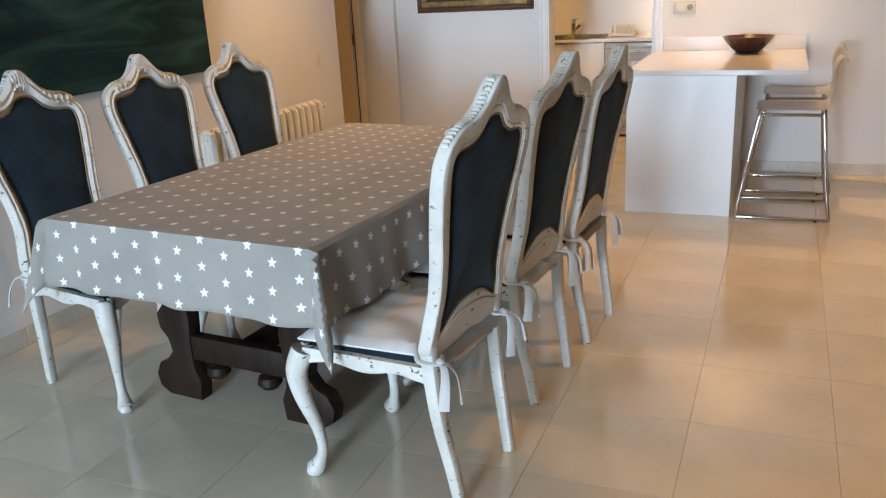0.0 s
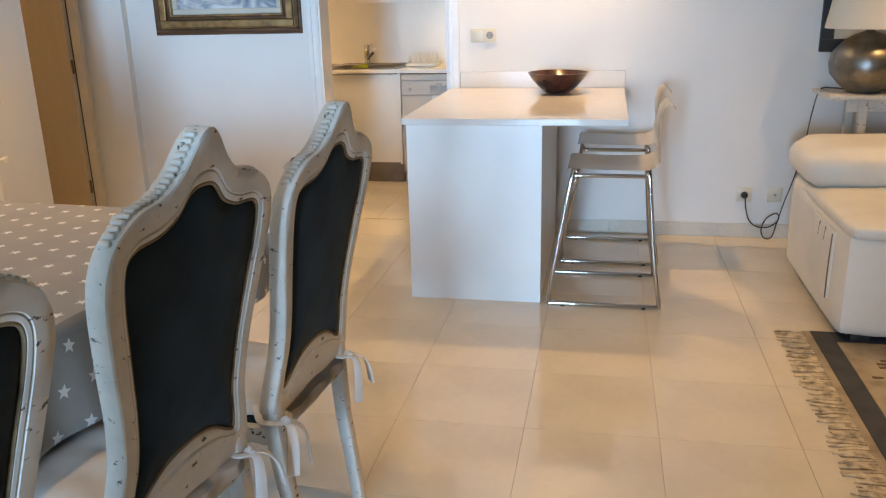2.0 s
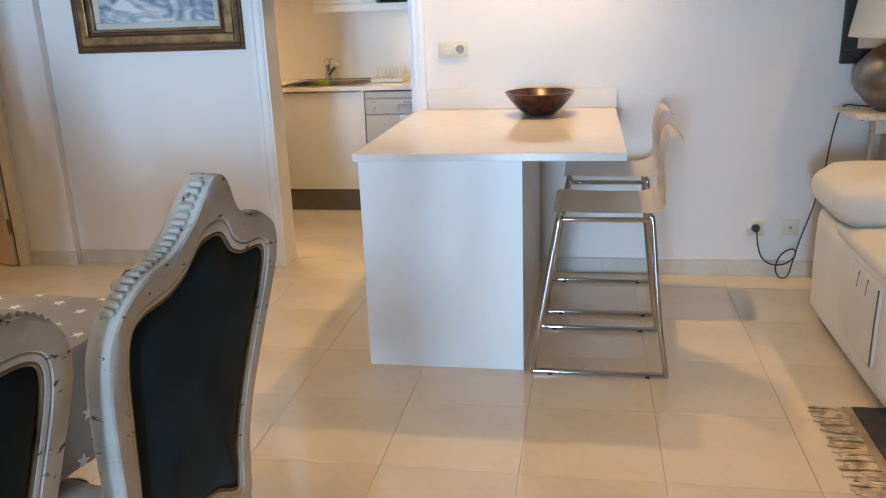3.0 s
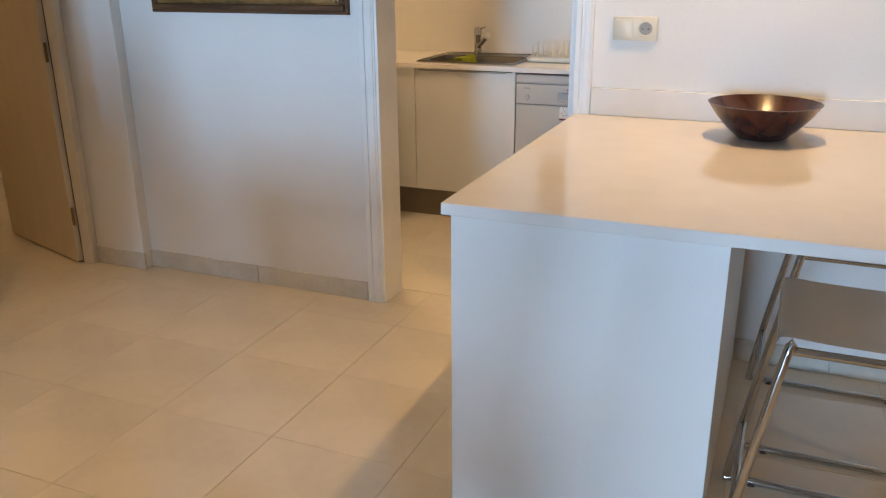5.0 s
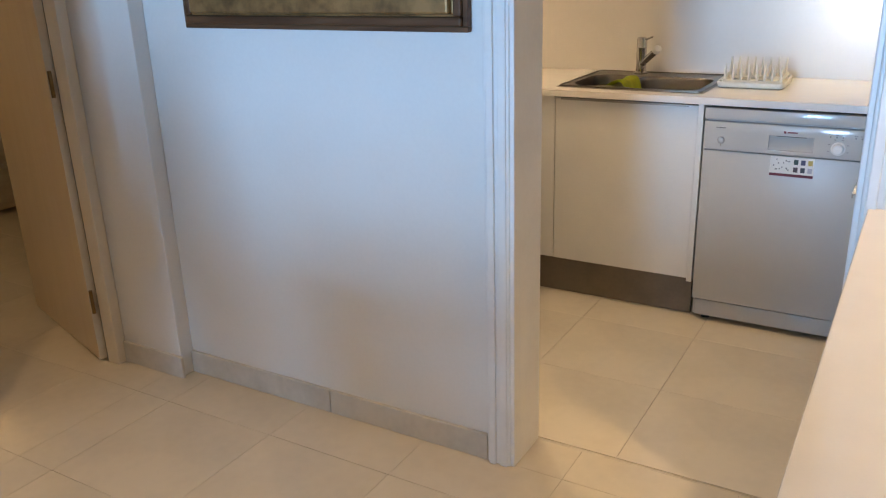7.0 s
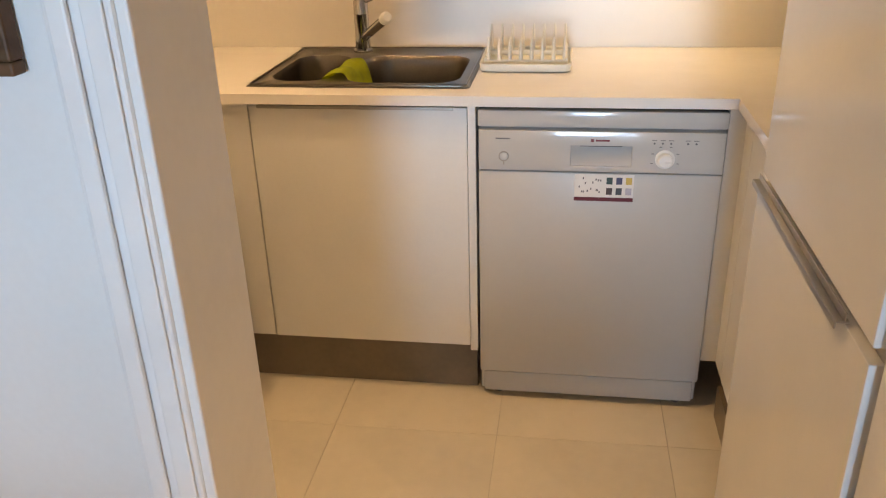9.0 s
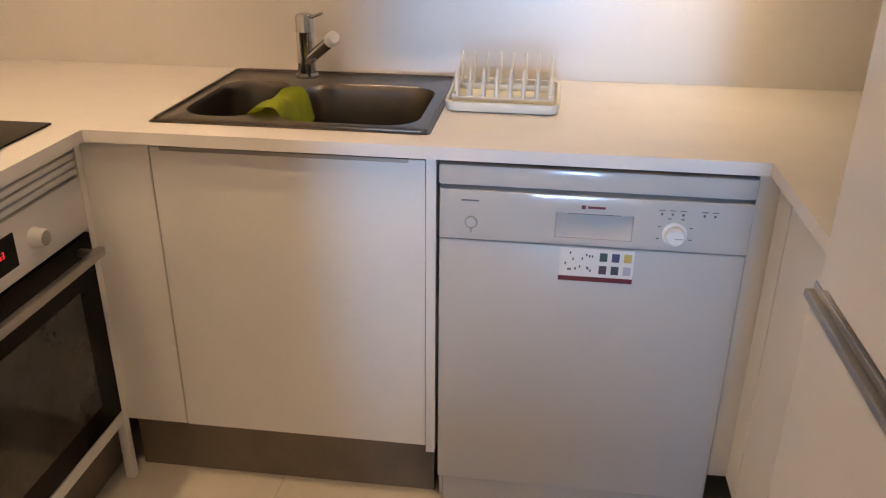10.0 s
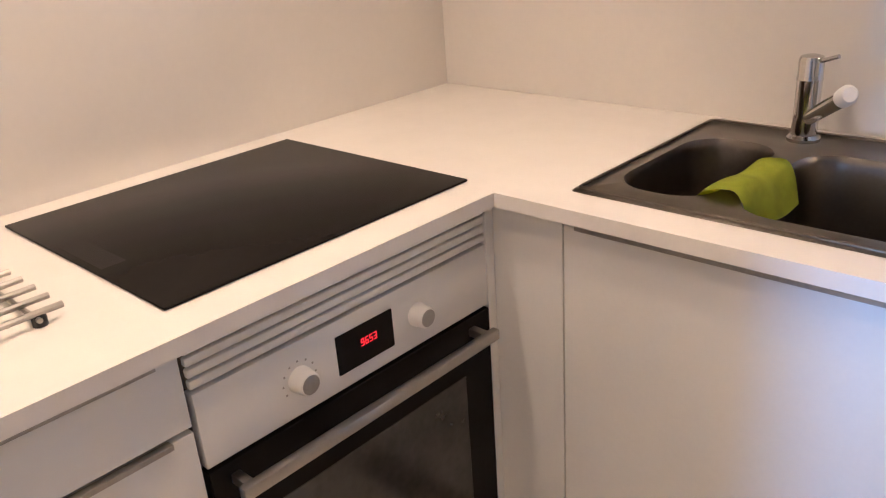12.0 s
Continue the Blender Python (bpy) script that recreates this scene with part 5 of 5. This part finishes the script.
def rug():
    r = thing("fringed_rug", "beige woven rug with slate border and long fringe", "rug", (2.2, 3.4, 0))
    x0, x1, y0, y1 = 0.845, 3.6, 1.9, 4.94
    part("rug_field", box(x0 + 0.115, y0 + 0.1, 0.001, x1, y1 - 0.11, 0.009, 0.002), M_RUG, r)
    bd = box(x0, y0, 0.001, x0 + 0.03, y1, 0.0085, 0.002)
    part("rug_edge", bd, M_RUG, r)
    part("rug_border", merge(box(x0 + 0.03, y0, 0.001, x0 + 0.113, y1, 0.0095, 0.002), box(x0 + 0.114, y1 - 0.108, 0.001, x1, y1, 0.0095, 0.002)), M_RUGB, r, "slate grey border")
    # woven motifs in rows
    for k in range(8):
        y = y1 - 0.33 - 0.33 * k
        bm = bmesh.new()
        for j in range(5):
            x = x0 + 0.30 + 0.30 * j
            for q in range(4):
                w = 0.10 - 0.022 * abs(q - 1.5)
                box(x - w, y - 0.06 + 0.032 * q, 0.008, x + w, y - 0.06 + 0.032 * q + 0.018, 0.0105, 0, into=bm)
            box(x - 0.14, y - 0.12, 0.008, x - 0.10, y - 0.105, 0.0105, 0, into=bm)
            box(x + 0.10, y - 0.12, 0.008, x + 0.14, y - 0.105, 0.0105, 0, into=bm)
        part("woven_motif", bm, M_RUGR, r, "brown woven figures", smooth=False)
    bm = bmesh.new()
    rr = random.Random(7)
    y = y0
    while y < y1:
        a, l = rr.uniform(-0.5, 0.5), rr.uniform(0.085, 0.125)
        z = rr.uniform(0.004, 0.008)
        merge(bm, tube(smooth_path([(x0 + 0.004, y, 0.005), (x0 - l * 0.4, y + a * 0.012, z), (x0 - l, y + a * 0.05, 0.004)], 3), [0.005, 0.0075, 0.0060, 0.0085, 0.0090, 0.0080, 0.0045], 6, flat=0.6))
        y += rr.uniform(0.011, 0.018)
    tagged(part("fringe", bm, M_FRINGE, r, "knotted beige fringe"), kind="stuff")


rug()


def console():
    c = thing("console_table", "chipped white painted console table by the wall", "table", (1.8, 6.2, 0))
    part("tabletop", box(1.115, 6.03, 0.868, 2.60, 6.405, 0.890, 0.005), M_CHAIR, c)
    part("apron", box(1.22, 6.09, 0.80, 2.50, 6.11, 0.868, 0.002), M_CHAIR, c)
    for x in (1.30, 2.45):
        for y in (6.10, 6.34):
            pts = smooth_path([(x, y, 0.868), (x + 0.005, y, 0.70), (x - 0.01, y, 0.40), (x, y, 0.0)], 4)
            part("leg", tube(pts, [0.026 - 0.010 * i / (len(pts) - 1) for i in range(len(pts))], 10, square=True), M_CHAIR, c)


console()
lp = thing("table_lamp", "pewter ball table lamp with cream shade", "lamp", (1.325, 6.21, 0.89))
part("lamp_base", lathe([(0.0, 0.0), (0.085, 0.0), (0.09, 0.012), (0.13, 0.045), (0.176, 0.10), (0.185, 0.155), (0.170, 0.215), (0.12, 0.270), (0.07, 0.302), (0.03, 0.315), (0.02, 0.325), (0.02, 0.36), (0.0, 0.36)], 48, (1.325, 6.21, 0.891)), M_PEWTER, lp, "hammered pewter ball")
part("shade", lathe([(0.222, 0.335), (0.170, 0.64), (0.168, 0.64), (0.220, 0.335)], 48, (1.325, 6.21, 0.891), False), M_SHADE, lp, "cream linen shade")
part("bulb", lathe([(0.0, 0.36), (0.02, 0.37), (0.032, 0.42), (0.02, 0.46), (0.0, 0.47)], 16, (1.325, 6.21, 0.891)), M_WHITEP, lp)
bp = thing("dark_framed_picture", "dark framed picture on the wall behind the lamp", "picture", (1.7, FW, 1.09))
bm = bmesh.new()
for q in ((1.125, 1.09, 2.25, 1.16), (1.125, 2.10, 2.25, 2.17), (1.125, 1.16, 1.195, 2.10), (2.18, 1.16, 2.25, 2.10)):
    box(q[0], FW - 0.03, q[1], q[2], FW - 0.002, q[3], 0.004, into=bm)
part("picture_frame", bm, M_DARK, bp, smooth=False)
part("print", box(1.19, FW - 0.012, 1.155, 2.185, FW - 0.003, 2.105, 0), M_MOUNT, bp, smooth=False)

# ---- bedroom seen through the door ----
ch = thing("chest_of_drawers", "cream painted chest of three drawers", "chest", (-5.95, 6.9, 0))
part("body", box(-6.22, 6.10, 0.03, -5.735, 7.55, 0.80, 0.004), M_CREAMW, ch, smooth=False)
part("chest_top", box(-6.25, 6.07, 0.80, -5.70, 7.575, 0.825, 0.006), M_CREAMW, ch, smooth=False)
for k in range(3):
    part("drawer_front", box(-5.735, 6.13, 0.075 + 0.243 * k, -5.712, 7.52, 0.308 + 0.243 * k, 0.004), M_CREAMW, ch, smooth=False)
tv = thing("television", "black flat television on the chest of drawers", "television", (-5.95, 6.7, 0.825))
part("screen", box(-5.95, 6.74, 0.845, -5.91, 7.50, 1.26, 0.006), M_BLACK, tv, smooth=False)
part("stand", merge(box(-6.03, 6.96, 0.826, -5.81, 7.28, 0.836, 0.003), box(-5.94, 7.06, 0.834, -5.92, 7.18, 0.86, 0.003)), M_DARK, tv, smooth=False)
bl = thing("bedside_lamp", "small lit lamp with cream shade on the chest", "lamp", (-6.12, 7.22, 0.825))
part("lamp_base", lathe([(0.06, 0.0), (0.06, 0.012), (0.018, 0.03), (0.015, 0.36), (0.0, 0.38)], 20, (-6.12, 7.22, 0.826)), M_BRASS, bl)
part("shade", lathe([(0.14, 0.40), (0.10, 0.62), (0.098, 0.62), (0.138, 0.40)], 28, (-6.12, 7.22, 0.826), False), M_SHADE, bl, "cream shade")
lamp("bedside_bulb", "POINT", pose(-6.12, 7.22, 1.34), 42.0, WARM)[1].shadow_soft_size = 0.04


# ---- ceiling downlights ----
M_BULB = glow("warm_bulb", (1.0, 0.70, 0.40), 14.0)
# place, strength, width of the cone
# last three are made up, to brighten the kitchen fronts and the bedroom door
SPOTS = [(-0.38, 6.06, 1.4, 112), (-2.35, 4.55, 1.2, 112), (-1.85, 2.95, 0.6, 115), (1.8, 5.3, 1.0, 115), (0.72, 3.35, 1.25, 88), (1.0, 0.9, 0.8, 100), (-2.52, 7.30, 1.08, 108), (-1.95, 6.88, 0.55, 108), (-4.15, 5.55, 0.5, 115)]
for x, y, k, cone in SPOTS:
    d = thing("downlight", "small white recessed ceiling downlight, out of view, lit warm", "ceiling light", (x, y, CEIL), "ceiling downlights")
    part("ring", lathe([(0.030, -0.002), (0.042, -0.004), (0.046, 0.0), (0.046, 0.004)], 24, (x, y, CEIL - 0.004), False), M_WHITEP, d)
    part("bulb", lathe([(0.0, -0.002), (0.029, -0.002), (0.029, 0.001)], 20, (x, y, CEIL - 0.003), False), M_BULB, d, "glowing warm bulb")
    ob, data = lamp("downlight_lamp", "SPOT", pose(x, y, CEIL - 0.02), SPOT_W * k, SOFTWARM if y > FW else WARM)
    data.spot_size, data.spot_blend, data.shadow_soft_size = radians(cone), 0.9 if cone > 100 else 0.6, 0.03

# warm strip lamp under the wall cabinet
ul = thing("undercabinet_light", "short warm lamp under the wall cabinet", "lamp", (-1.17, 8.15, 1.42))
part("lamp_casing", box(-1.25, 8.10, 1.398, -1.008, 8.18, 1.423, 0.004), M_WHITEP, ul)
part("lamp_tube", box(-1.235, 8.115, 1.393, -1.02, 8.165, 1.3985, 0.001), M_BULB, ul, "glowing warm tube")
ob, data = lamp("undercabinet_lamp", "AREA", pose(-1.10, 8.14, 1.388), 1.9, (1.0, 0.74, 0.42))
data.shape, data.size, data.size_y = "RECTANGLE", 0.18, 0.05


# ---- floor tiles ----
def tile_mesh(size, name="tile"):
    bm = box(-size / 2, -size / 2, -0.012, size / 2, size / 2, 0.0, 0.0008, 1)
    me = bpy.data.meshes.new(name)
    bm.to_mesh(me)
    bm.free()
    me.materials.append(M_TILE)
    return me


P = 0.455
TILE = tile_mesh(P - 0.0011)
floor_ob = bpy.data.objects["floor"]
rest = bmesh.new()


def lay(x0, x1, y0, y1, ox, oy, near):
    i0, i1 = math.floor((x0 - ox) / P), math.ceil((x1 - ox) / P)
    j0, j1 = math.floor((y0 - oy) / P), math.ceil((y1 - oy) / P)
    for i in range(i0, i1):
        for j in range(j0, j1):
            a, b, c, d = max(x0, ox + i * P), min(x1, ox + (i + 1) * P), max(y0, oy + j * P), min(y1, oy + (j + 1) * P)
            if b - a < 0.02 or d - c < 0.02:
                continue
            whole = b - a > P - 0.001 and d - c > P - 0.001
            if whole and near(a, c):
                t = new("tile", TILE)
                t.location = ((a + b) / 2, (c + d) / 2, 0)
                t.parent = floor_ob
            else:
                box(a + 0.0006, c + 0.0006, -0.012, b - 0.0006, d - 0.0006, 0, 0, into=rest)


lay(LW, RX1, BY, FW + 0.0, -0.27, 4.388, lambda x, y: x < 1.5 and y > 0.3)
lay(OX0, OX1, FW, FW + 0.16, -0.27, 4.388, lambda x, y: False)
lay(KX0, KX1, FW + 0.16, KY, -1.08, 7.05, lambda x, y: True)
lay(-6.3, LW, 4.36, 8.1, -0.27, 4.388, lambda x, y: y > 5.0)
tagged(link("tile_border", rest, M_TILE, floor_ob, "cut and far floor tiles"), kind="stuff")
